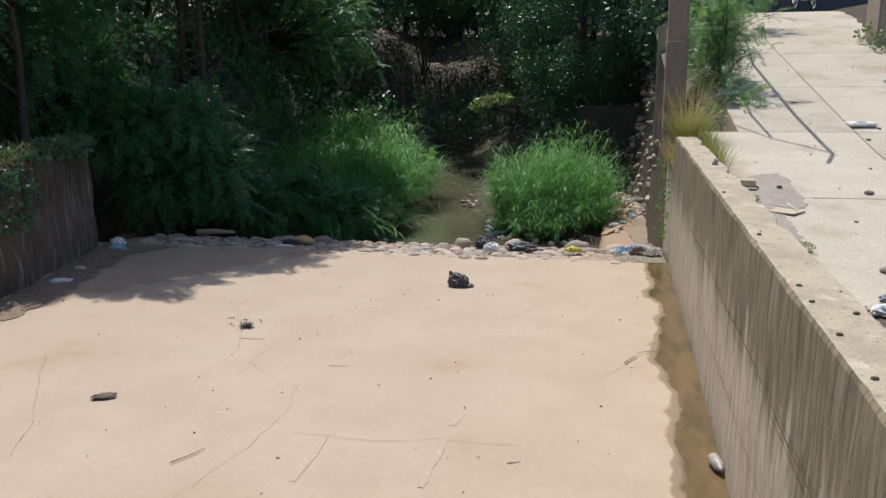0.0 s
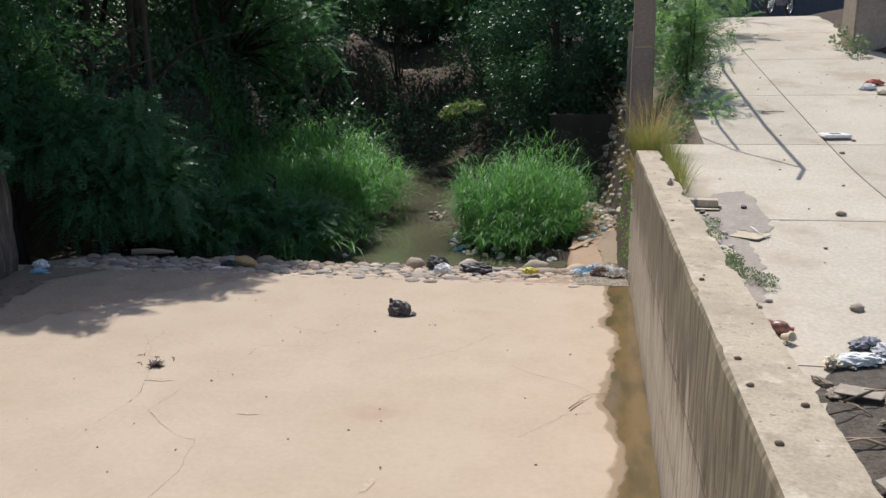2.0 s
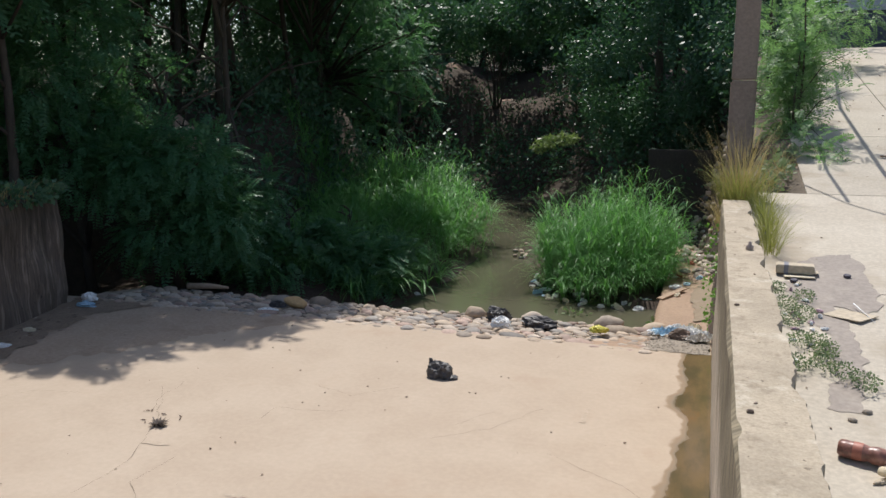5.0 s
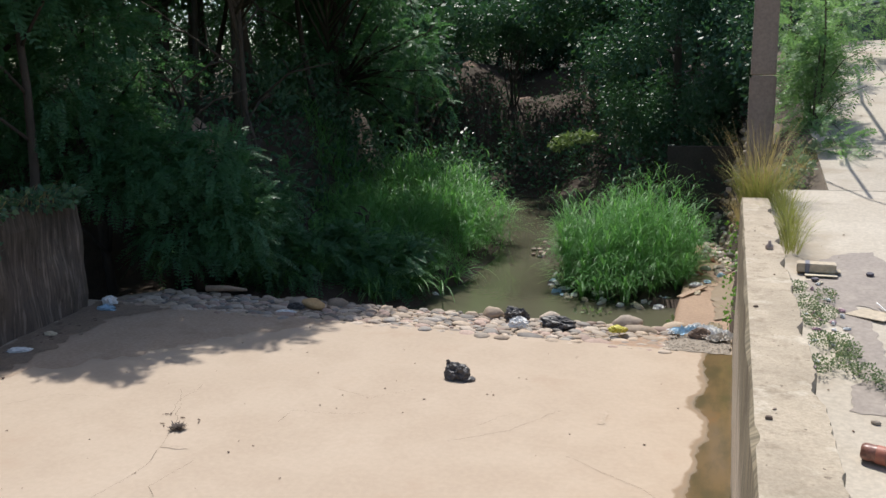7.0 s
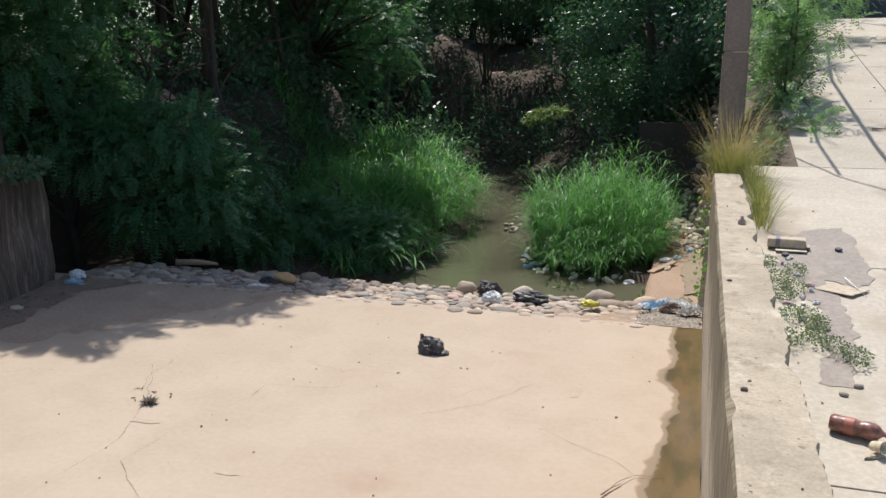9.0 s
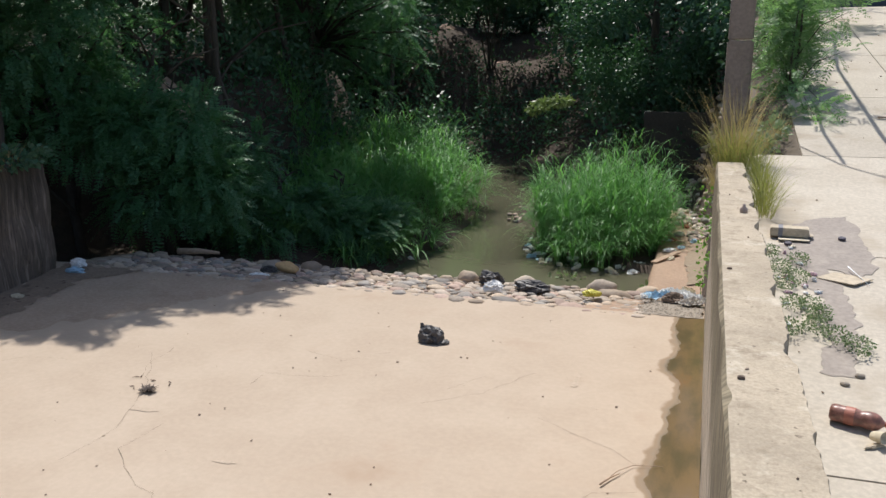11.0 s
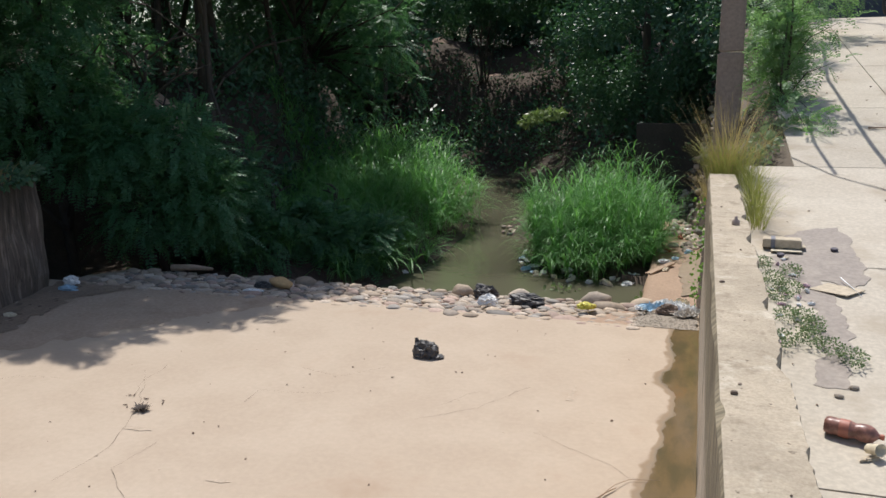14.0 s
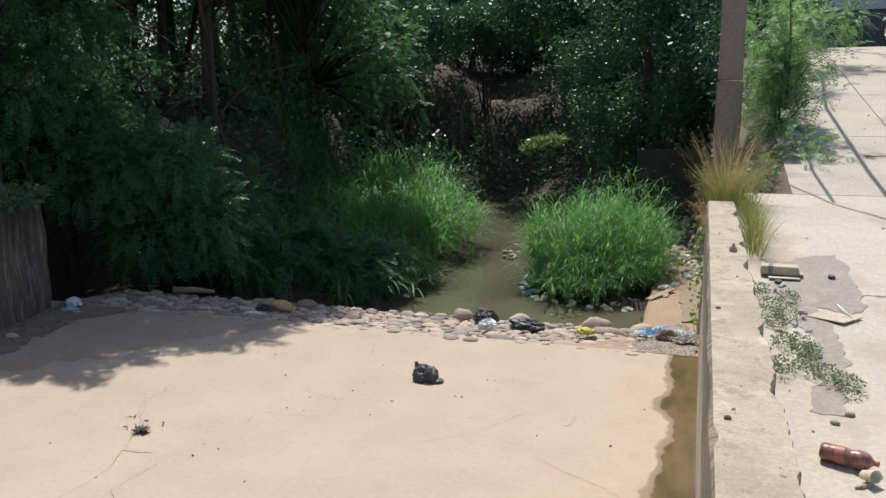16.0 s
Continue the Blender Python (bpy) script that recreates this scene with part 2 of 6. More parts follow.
def wet_floor(m):
    """Adds the strip of shallow brown water that lies along the wall: damp margin, then water over silt."""
    n, l = m.node_tree.nodes, m.node_tree.links
    b = n["Principled BSDF"]
    dry = b.inputs["Base Color"].links[0].from_socket
    geo = n.new("ShaderNodeNewGeometry")
    sep = n.new("ShaderNodeSeparateXYZ")
    l.new(geo.outputs["Position"], sep.inputs[0])
    wide = noise_node(n, l, 1.0, 3, 0.6, (1.5, 1.35, 1))
    frill = noise_node(n, l, 11.0, 5, 0.6)
    silt_n = noise_node(n, l, 2.2, 5, 0.6, (2.2, 0.8, 1))
    rust = noise_node(n, l, 1.7, 4, 0.6, (2.0, 0.6, 1))

    def muladd(a, k, c):
        q = n.new("ShaderNodeMath")
        q.operation = "MULTIPLY_ADD"
        q.inputs[1].default_value = k
        l.new(a, q.inputs[0])
        l.new(c, q.inputs[2])
        return q.outputs[0]

    v = muladd(wide.outputs["Fac"], 0.42, muladd(frill.outputs["Fac"], 0.045, sep.outputs["X"]))
    damp_f = ramp(n, l, v, -0.085, -0.055)
    wet_f = ramp(n, l, v, -0.06, 0.01)
    deep = blend(n, l, ramp(n, l, silt_n.outputs["Fac"], 0.38, 0.66), (0.185, 0.125, 0.062), (0.115, 0.088, 0.045))
    deep = blend(n, l, ramp(n, l, rust.outputs["Fac"], 0.62, 0.76), deep, (0.24, 0.125, 0.05))
    col = blend(n, l, damp_f, dry, (0.285, 0.205, 0.132))
    l.new(blend(n, l, wet_f, col, deep), b.inputs["Base Color"])
    r = n.new("ShaderNodeMapRange")
    r.inputs["To Min"].default_value, r.inputs["To Max"].default_value = 0.9, 0.09
    l.new(wet_f, r.inputs["Value"])
    l.new(r.outputs["Result"], b.inputs["Roughness"])


wet_floor(M_APRON)


# ---- mesh helpers ----
def link_mesh(name, me, material, parent=None, label=""):
    for mt in material if isinstance(material, (list, tuple)) else [material]:
        me.materials.append(mt)
    ob = new(name, me)
    if parent is not None:
        ob.parent = parent
    if label:
        tagged(ob, label)
    return ob


def part(name, bm, material, parent=None, label="", smooth=False):
    me = bpy.data.meshes.new(name)
    if smooth:
        for f in bm.faces:
            f.smooth = True
    bm.to_mesh(me)
    bm.free()
    return link_mesh(name, me, material, parent, label)


def mesh_np(name, verts, faces, material, parent=None, label="", smooth=False):
    """A mesh from arrays: verts (n, 3), faces (m, 3 or 4)."""
    verts, faces = np.asarray(verts, "f4"), np.asarray(faces, "i4")
    me = bpy.data.meshes.new(name)
    k = faces.shape[1]
    me.vertices.add(len(verts))
    me.vertices.foreach_set("co", verts.ravel())
    me.loops.add(faces.size)
    me.loops.foreach_set("vertex_index", faces.ravel())
    me.polygons.add(len(faces))
    me.polygons.foreach_set("loop_start", np.arange(0, faces.size, k, dtype="i4"))
    me.polygons.foreach_set("use_smooth", np.full(len(faces), smooth))
    me.update(calc_edges=True)
    return link_mesh(name, me, material, parent, label)


def empty(name, x=0, y=0, z=0, rz=0, label="", category="", group="", kind=""):
    ob = new(name)
    ob.matrix_basis = pose(x, y, z, 0, 0, rz)
    return tagged(ob, label, category, group, kind)


def box_bm(x0, y0, z0, x1, y1, z1, bevel=0.0, bm=None, m=None):
    out = bm or bmesh.new()
    b = bmesh.new()
    bmesh.ops.create_cube(b, size=1)
    bmesh.ops.transform(b, verts=b.verts, matrix=Matrix.LocRotScale(((x0 + x1) / 2, (y0 + y1) / 2, (z0 + z1) / 2), None, (x1 - x0, y1 - y0, z1 - z0)))
    if bevel:
        bmesh.ops.bevel(b, geom=b.edges[:], offset=bevel, segments=2, affect="EDGES")
    if m is not None:
        bmesh.ops.transform(b, verts=b.verts, matrix=m)
    return merge(out, b)


def merge(out, b):
    me = bpy.data.meshes.new("tmp")
    b.to_mesh(me)
    b.free()
    out.from_mesh(me)
    bpy.data.meshes.remove(me)
    return out


def tube(points, radii, sides=8, bm=None):
    """A round bar along points, closed at the ends."""
    bm = bm or bmesh.new()
    pts = [Vector(p) for p in points]
    rings = []
    for i, p in enumerate(pts):
        way = (pts[min(i + 1, len(pts) - 1)] - pts[max(i - 1, 0)]).normalized()
        side = way.orthogonal().normalized() if i == 0 else (side - way * side.dot(way)).normalized()
        up = way.cross(side)
        r = radii[i] if isinstance(radii, (list, tuple)) else radii
        rings.append([bm.verts.new(p + (side * math.cos(a) + up * math.sin(a)) * r) for a in (2 * math.pi * k / sides for k in range(sides))])
    for a, b in zip(rings, rings[1:]):
        for k in range(sides):
            bm.faces.new((a[k], a[(k + 1) % sides], b[(k + 1) % sides], b[k]))
    bm.faces.new(rings[0][::-1])
    bm.faces.new(rings[-1])
    return bm


def lathe(profile, sides=20, bm=None, m=None):
    """A turned body round z from (radius, height) pairs."""
    b = bmesh.new()
    rings = [[b.verts.new((r * math.cos(2 * math.pi * k / sides), r * math.sin(2 * math.pi * k / sides), h)) for k in range(sides)] for r, h in profile]
    for p, q in zip(rings, rings[1:]):
        for k in range(sides):
            b.faces.new((p[k], p[(k + 1) % sides], q[(k + 1) % sides], q[k]))
    b.faces.new(rings[0][::-1])
    b.faces.new(rings[-1])
    if m is not None:
        bmesh.ops.transform(b, verts=b.verts, matrix=m)
    return merge(bm or bmesh.new(), b)


def lump(seed, sx, sy, sz, rough=0.2, freq=1.6, sub=3, m=None, bm=None, flat=None):
    """A rounded uneven body; flat cuts it level at that height."""
    b = bmesh.new()
    bmesh.ops.create_icosphere(b, subdivisions=sub, radius=1)
    for v in b.verts:
        k = 1 + rough * noise.noise(v.co * freq + Vector((seed * 7.3, seed * 3.1, seed)))
        k += rough * 0.5 * noise.noise(v.co * freq * 2.7 + Vector((seed, seed * 5.7, 1)))
        v.co = Vector((v.co.x * sx, v.co.y * sy, v.co.z * sz)) * k
        if flat is not None and v.co.z < flat:
            v.co.z = flat
    if m is not None:
        bmesh.ops.transform(b, verts=b.verts, matrix=m)
    return merge(bm or bmesh.new(), b)


def crumpled(seed, sx, sy, sz, amp=0.35, sub=4):
    """Crumpled plastic: a sheet-like lump with sharp folds."""
    b = bmesh.new()
    bmesh.ops.create_icosphere(b, subdivisions=sub, radius=1)
    off = Vector((seed * 4.7, seed * 2.9, seed * 1.3))
    for v in b.verts:
        n1 = abs(noise.noise(v.co * 1.7 + off))
        n2 = abs(noise.noise(v.co * 4.1 + off * 2))
        n3 = noise.noise(v.co * 1.1 + off * 3)
        k = 1 - amp * n1 * 1.6 - amp * 0.8 * n2 + amp * 0.9 * n3
        v.co = Vector((v.co.x * sx, v.co.y * sy, max(v.co.z, -0.35) * sz)) * k
    low = min(v.co.z for v in b.verts)
    for v in b.verts:
        v.co.z -= low
    return b


# ---- plan of the ground ----
ROAD_Y = [-8, -4, 0, 4, 6.3, 8, 10, 14, 17.4, 18.8, 21, 60]
ROAD_Z = [0.63, 0.66, 0.72, 0.90, 1.17, 1.36, 1.70, 2.42, 3.05, 3.31, 3.40, 3.5]
WALL_X, WALL_W, WALL_TOP, WALL_END = 0.0, 0.24, 1.535, 8.2
WATER_Z = -1.2


def road_z(y):
    ys = [y - 0.5, y - 0.25, y, y + 0.25, y + 0.5]
    return float(np.mean(np.interp(ys, ROAD_Y, ROAD_Z)))


def ease(a, b, v):
    t = min(1.0, max(0.0, (v - a) / (b - a)))
    return t * t * (3 - 2 * t)


def stream(y):
    """Left and right edges of the stream at y."""
    left = float(np.interp(y, [9, 13, 15, 17.5, 24, 30, 45], [-7.0, -5.2, -4.95, -5.0, -6.5, -10.0, -26.0]))
    right = float(np.interp(y, [9, 13.8, 14.4, 15.3, 18, 23.5, 30, 45], [-0.85, -0.85, -1.5, -3.1, -4.1, -4.5, -7.5, -23.0]))
    return left, right


def ground_z(x, y):
    if y < 9.0:
        if -7.7 < x < 0.1:
            return -0.35
        z = road_z(y) - 0.12 if x > 0 else 1.1 * ease(-7.7, -8.0, x) * ease(8.6, 7.6, y) - 0.35
        if x > 4.3:
            z += 0.25 * ease(4.3, 5.2, x)
        return z
    left, right = stream(y)
    bank = -9.0
    if y > 26.5 and -20 < x < 2:
        crest = float(np.interp(x, [-16, -12, -10.2, -9.3, -8.3, -6.5, -2], [3.4, 3.5, 3.45, 3.1, 2.1, 2.3, 3.0]))
        bank = WATER_Z - 0.1 + (crest - WATER_Z) * ease(26.6, 32.2, y) + 0.35 * noise.noise(Vector((x * 0.5, y * 0.5, 3))) * ease(27, 29, y) + 0.16 * noise.noise(Vector((x * 1.4, y * 1.4, 9)))
    if left < x < right:
        return max(WATER_Z - 0.3, bank)
    if x <= left:
        d = left - x
        z = WATER_Z + 0.05 + 0.5 * ease(0, 1.6, d) + 2.6 * ease(3.5, 5.0, d) + 0.6 * ease(5.0, 9.0, d)
    else:
        d = x - right
        top = road_z(y) - 0.12
        z = WATER_Z + 0.05 * ease(0, 0.4, d)
        z += (top - z) * ease(-0.08 - 0.16 * max(0, y - 16.5), 0.55 + 0.05 * max(0, y - 12), x)
        z = max(z, WATER_Z + 0.1 + 3.4 * ease(0, 6, d) * ease(19, 28, y))
        z = max(z, WATER_Z + 0.05)
        if x > 4.3:
            z += 0.25 * ease(4.3, 5.2, x)
    # the stream bends behind a clay bank
    rise = ease(27, 34, y)
    z = max(z, z + 0.9 * rise) + 3.0 * ease(40, 90, y)
    z = max(z, bank)
    z += 0.10 * noise.noise(Vector((x * 0.8, y * 0.8, 0))) + 0.05 * noise.noise(Vector((x * 2.3, y * 2.3, 5)))
    return z


def grid_mesh(xs, ys, fz):
    verts = [(x, y, fz(x, y)) for y in ys for x in xs]
    nx = len(xs)
    faces = [(j * nx + i, j * nx + i + 1, (j + 1) * nx + i + 1, (j + 1) * nx + i) for j in range(len(ys) - 1) for i in range(nx - 1)]
    return verts, faces


def spaced(marks):
    out = []
    for a, b, step in marks:
        out += list(np.arange(a, b - 1e-6, step))
    return out + [marks[-1][1]]


xs = spaced([(-400, -60, 85), (-60, -16, 4), (-16, 1.6, 0.22), (1.6, 8, 0.8), (8, 60, 6), (60, 400, 85)])
ys = spaced([(-300, -20, 70), (-20, 8.6, 1.1), (8.6, 35.2, 0.28), (35.2, 60, 1.2), (60, 120, 8), (120, 700, 145)])
ground = mesh_np("ground", *grid_mesh(xs, ys, ground_z), M_SOIL, smooth=True)
tagged(ground, "brown forest soil and stream banks with leaf litter", "ground", kind="structure")

# ---- channel floor, walls, road ----
def edge_wobble(y, seed, amp):
    return amp * (noise.noise(Vector((y * 3.1, seed, 0))) + 0.5 * noise.noise(Vector((y * 9.7, seed, 3))))


floor = mesh_np("channel_floor", *grid_mesh(spaced([(-7.9, 0.0, 0.25)]), spaced([(0.5, 8.22, 0.2)]), lambda x, y: 0.006 * noise.noise(Vector((x, y, 2)))), M_APRON, smooth=True)
tagged(floor, "sunlit beige concrete channel floor with brown water along one wall", "floor", kind="structure")


def drape(name, outline, height, material, lift=0.004, step=0.07, wobble=0.03, seed=1.0):
    """A thin flat patch inside a closed outline that follows the surface below it."""
    pts = []
    n = len(outline)
    for i in range(n):
        a, b = Vector(outline[i]), Vector(outline[(i + 1) % n])
        k = max(1, int((b - a).length / step))
        for j in range(k):
            p = a.lerp(b, j / k)
            nrm = Vector((-(b - a).y, (b - a).x)).normalized()
            w = wobble * (noise.noise(Vector((p.x * 5, p.y * 5, seed))) + 0.6 * noise.noise(Vector((p.x * 14, p.y * 14, seed))))
            pts.append(p + nrm * w)
    bm = bmesh.new()
    vs = [bm.verts.new((p.x, p.y, height(p.x, p.y) + lift)) for p in pts]
    bmesh.ops.triangle_fill(bm, use_beauty=True, edges=[bm.edges.new((vs[i], vs[(i + 1) % len(vs)])) for i in range(len(vs))])
    bmesh.ops.recalc_face_normals(bm, faces=bm.faces)
    for f in bm.faces:
        if f.normal.z < 0:
            f.normal_flip()
    return part(name, bm, material)


flat0 = lambda x, y: 0.006 * noise.noise(Vector((x, y, 2)))
def crack(name, pts, height, parent=None, width=0.012, seed=0.0):
    """A thin dark crack laid along points on a surface."""
    path = []
    for a, b in zip(pts, pts[1:]):
        a, b = Vector(a), Vector(b)
        k = max(2, int((b - a).length / 0.08))
        path += [a.lerp(b, j / k) for j in range(k)]
    path.append(Vector(pts[-1]))
    bm = bmesh.new()
    prev = None
    for i, p in enumerate(path):
        q = path[min(i + 1, len(path) - 1)] - path[max(i - 1, 0)]
        nrm = Vector((-q.y, q.x)).normalized()
        p = p + nrm * 0.035 * noise.noise(Vector((p.x * 6, p.y * 6, seed)))
        w = width * (0.25 + 0.9 * abs(noise.noise(Vector((p.x * 9, p.y * 9, seed + 3)))))
        a, b = (bm.verts.new((*(p + nrm * s * w), height(p.x, p.y) + 0.004)) for s in (0.5, -0.5))
        if prev:
            bm.faces.new((prev[0], prev[1], b, a))
        prev = (a, b)
    bmesh.ops.recalc_face_normals(bm, faces=bm.faces)
    return part(name, bm, M_JOINT, parent)


for i, line in enumerate((
        [(-3.1, 3.97), (-2.99, 3.51), (-3.04, 2.93), (-3.13, 2.56), (-3.25, 2.0)],
        [(-5.52, 4.2), (-5.02, 3.42), (-4.72, 2.98), (-4.5, 2.52)],
        [(-2.79, 3.16), (-2.24, 3.14), (-1.76, 3.25), (-1.29, 3.24)],
        [(-4.6, 5.9), (-4.2, 5.3), (-3.9, 4.6), (-3.95, 4.1)],
        [(-2.0, 5.6), (-1.6, 5.9), (-1.3, 6.4)],
        [(-0.9, 4.3), (-0.6, 4.7), (-0.35, 4.8)],
        [(-3.3, 6.3), (-2.9, 6.2), (-2.6, 6.5)],
        [(-1.1, 5.62), (-0.9, 5.49), (-0.54, 5.27), (-0.41, 5.15), (-0.25, 5.14)],
        [(-1.89, 5.89), (-1.66, 6.21)],
        [(-3.62, 4.75), (-3.68, 4.34), (-3.33, 4.03), (-3.09, 3.92)],
        [(-4.48, 6.06), (-4.45, 5.59), (-4.3, 5.4)],
        [(-5.9, 5.1), (-5.72, 5.34), (-5.59, 5.49), (-5.2, 5.55)],
        [(-3.41, 5.52), (-3.4, 5.76), (-2.96, 5.82), (-2.8, 5.9)])):
    crack("crack", line, flat0, floor, 0.004, i)


M_SCRAPE = surface("pale_scrape", (0.478, 0.382, 0.29), (0.505, 0.408, 0.315), coarse=6, fine=30, bump=0.05, depth=0.002)
for x_, y_, w_, h_ in ((-1.78, 2.95, 0.035, 0.33), (-1.75, 3.57, 0.03, 0.1), (-2.57, 2.85, 0.03, 0.3), (-0.95, 6.4, 0.03, 0.18), (-3.9, 4.9, 0.12, 0.03), (-2.9, 4.4, 0.09, 0.025)):
    mark = drape("scrape", [(x_ - w_, y_ - h_), (x_ + w_ * 0.3, y_ - h_), (x_ + w_, y_ + h_ * 0.2), (x_ + w_ * 0.5, y_ + h_), (x_ - w_ * 0.6, y_ + h_ * 0.4)], flat0, M_SCRAPE, lift=0.0035, wobble=0.022, step=0.03, seed=x_)
    mark.parent = floor


def wall_mesh(name, line, w, z0, ztop, mats, seed, step=0.05, rough=0.012):
    """A thick wall along a plan line, its inner face on the line and its body to the line's right, with a worn top edge."""
    pts = []
    for a, b in zip(line, line[1:]):
        a, b = Vector(a), Vector(b)
        k = max(1, int((b - a).length / step))
        pts += [a.lerp(b, j / k) for j in range(k)]
    pts.append(Vector(line[-1]))
    bm = bmesh.new()
    rows = []
    zs = [z0] + list(np.linspace(max(z0, -0.02), ztop - 0.02, 8)) if z0 < -0.1 else list(np.linspace(z0, ztop - 0.02, 8))
    for i, p in enumerate(pts):
        q = pts[min(i + 1, len(pts) - 1)] - pts[max(i - 1, 0)]
        nrm = Vector((q.y, -q.x)).normalized()
        chip = max(0, noise.noise(Vector((p.y * 4.1, p.x * 3, seed))) - 0.3) * 0.045
        top = ztop + rough * 0.7 * noise.noise(Vector((p.y * 2, seed, 1)))
        row = [(p + nrm * rough * noise.noise(Vector((p.y * 2.2, z * 2.2, seed))), z) for z in zs]
        row.append((p + nrm * (0.012 + chip), top - chip * 0.2))
        row.append((p + nrm * w * 0.35, top + 0.004 * noise.noise(Vector((p.y * 7, 1, seed)))))
        row.append((p + nrm * w * 0.7, top + 0.004 * noise.noise(Vector((p.y * 7, 2, seed)))))
        chip2 = max(0, noise.noise(Vector((p.y * 2.9, 9, seed + 2))) - 0.08) * 0.07 + 0.012 * abs(noise.noise(Vector((p.y * 11, 3, seed)))) + 0.008 * noise.noise(Vector((p.y * 23, 3, seed)))
        row.append((p + nrm * (w - 0.004 - chip2), top - 0.002))
        row.append((p + nrm * (w - chip2 * 0.75), top - 0.012 - chip2 * 0.9))
        row.append((p + nrm * w, z0))
        rows.append([bm.verts.new((v.x, v.y, z)) for v, z in row])
    n = len(rows[0])
    for a, b in zip(rows, rows[1:]):
        for k in range(n - 1):
            f = bm.faces.new((a[k], a[k + 1], b[k + 1], b[k]))
            f.material_index = 1 if len(zs) <= k < n - 2 else 0
    for r in (rows[0], rows[-1]):
        bm.faces.new(r)
    bmesh.ops.recalc_face_normals(bm, faces=bm.faces)
    return part(name, bm, mats)


wall_r = wall_mesh("wall_right", [(0, -4.0), (0, WALL_END)], WALL_W, -0.3, WALL_TOP, [M_WALL, M_WALLTOP], 2, step=0.022)
tagged(wall_r, "stained board-marked concrete channel wall with a worn parapet top", "wall", kind="structure")
wing = wall_mesh("wall_wing", [(0.03, WALL_END + 0.005), (0.05, 9.9)], 0.3, -1.5, 1.1, [M_WALL, M_WALLTOP], 5)
tagged(wing, "lower end of the stained concrete wall under creepers", "wall", kind="structure")
wall_l = wall_mesh("wall_left", [(-7.55, 7.95), (-7.1, 5.6), (-6.95, 4.0), (-6.9, -1.0)], 0.5, -0.3, 1.36, [M_SHADEDWALL, M_SHADEDWALL], 8, rough=0.07)
tagged(wall_l, "weathered concrete wall with shade in its dark tones, overgrown along its top", "wall", kind="structure")

def wall_crack(pts, width=0.008):
    bm = bmesh.new()
    prev = None
    path = [Vector(a).lerp(Vector(b), j / 10) for a, b in zip(pts, pts[1:]) for j in range(10)] + [Vector(pts[-1])]
    for i, p in enumerate(path):
        q = path[min(i + 1, len(path) - 1)] - path[max(i - 1, 0)]
        side = Vector((-q.y, q.x)).normalized()
        p = p + side * 0.01 * noise.noise(Vector((p.x * 5, p.y * 7, 2)))
        w = width * (0.3 + abs(noise.noise(Vector((p.x * 11, p.y * 9, 4)))))
        a, b = (bm.verts.new((-0.0135, (p + side * s * w).x, (p + side * s * w).y)) for s in (0.6, -0.6))
        if prev:
            bm.faces.new((prev[0], prev[1], b, a))
        prev = (a, b)
    return part("crack", bm, M_JOINT, wall_r)


for y_, z0_, z1_ in ((7.05, 0.05, 0.83), (6.55, 0.05, 0.75), (4.78, 0.5, 0.98), (4.5, 0.2, 0.5), (3.76, 0.5, 1.0), (3.5, 0.06, 0.55), (1.78, 0.5, 0.93), (1.6, 1.3, 1.45), (0.97, 1.33, 1.5), (2.75, 1.0, 1.3), (5.5, 0.98, 1.4), (2.35, 0.1, 0.48), (6.1, 0.5, 1.2), (3.1, 1.05, 1.4), (4.2, 1.0, 1.42)):
    wall_crack([(y_, z0_), (y_ + 0.015, (z0_ + z1_) / 2), (y_ - 0.01, z1_)], 0.014)
wall_crack([(y_, 0.97 + 0.012 * math.sin(y_ * 3.1)) for y_ in np.arange(0.6, 6.2, 0.4)], 0.019)
wall_crack([(y_, 0.488 + 0.01 * math.sin(y_ * 2.3)) for y_ in np.arange(1.6, 5.2, 0.4)], 0.008)

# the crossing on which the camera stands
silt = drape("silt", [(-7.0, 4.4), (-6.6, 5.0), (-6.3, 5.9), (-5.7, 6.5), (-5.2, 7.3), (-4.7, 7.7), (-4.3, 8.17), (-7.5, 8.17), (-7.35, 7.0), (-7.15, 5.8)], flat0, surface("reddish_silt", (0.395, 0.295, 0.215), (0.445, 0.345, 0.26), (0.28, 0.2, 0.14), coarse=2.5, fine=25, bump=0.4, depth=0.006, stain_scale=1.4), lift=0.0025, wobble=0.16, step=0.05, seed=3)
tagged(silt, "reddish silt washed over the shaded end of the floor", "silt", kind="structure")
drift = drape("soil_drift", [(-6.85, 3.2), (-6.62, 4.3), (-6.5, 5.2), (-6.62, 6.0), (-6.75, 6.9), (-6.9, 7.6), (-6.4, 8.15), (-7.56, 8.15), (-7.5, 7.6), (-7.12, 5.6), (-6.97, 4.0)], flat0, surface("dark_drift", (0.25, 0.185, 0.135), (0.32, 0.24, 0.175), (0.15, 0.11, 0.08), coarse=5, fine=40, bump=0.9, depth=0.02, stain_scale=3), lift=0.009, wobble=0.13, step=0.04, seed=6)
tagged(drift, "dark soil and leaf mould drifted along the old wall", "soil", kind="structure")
deck = part("crossing_deck", box_bm(-7.0, -6, 0.5, -0.01, 0.45, 0.72, 0.01), M_ROAD)
tagged(deck, "concrete deck of the road crossing", "bridge deck", kind="structure")

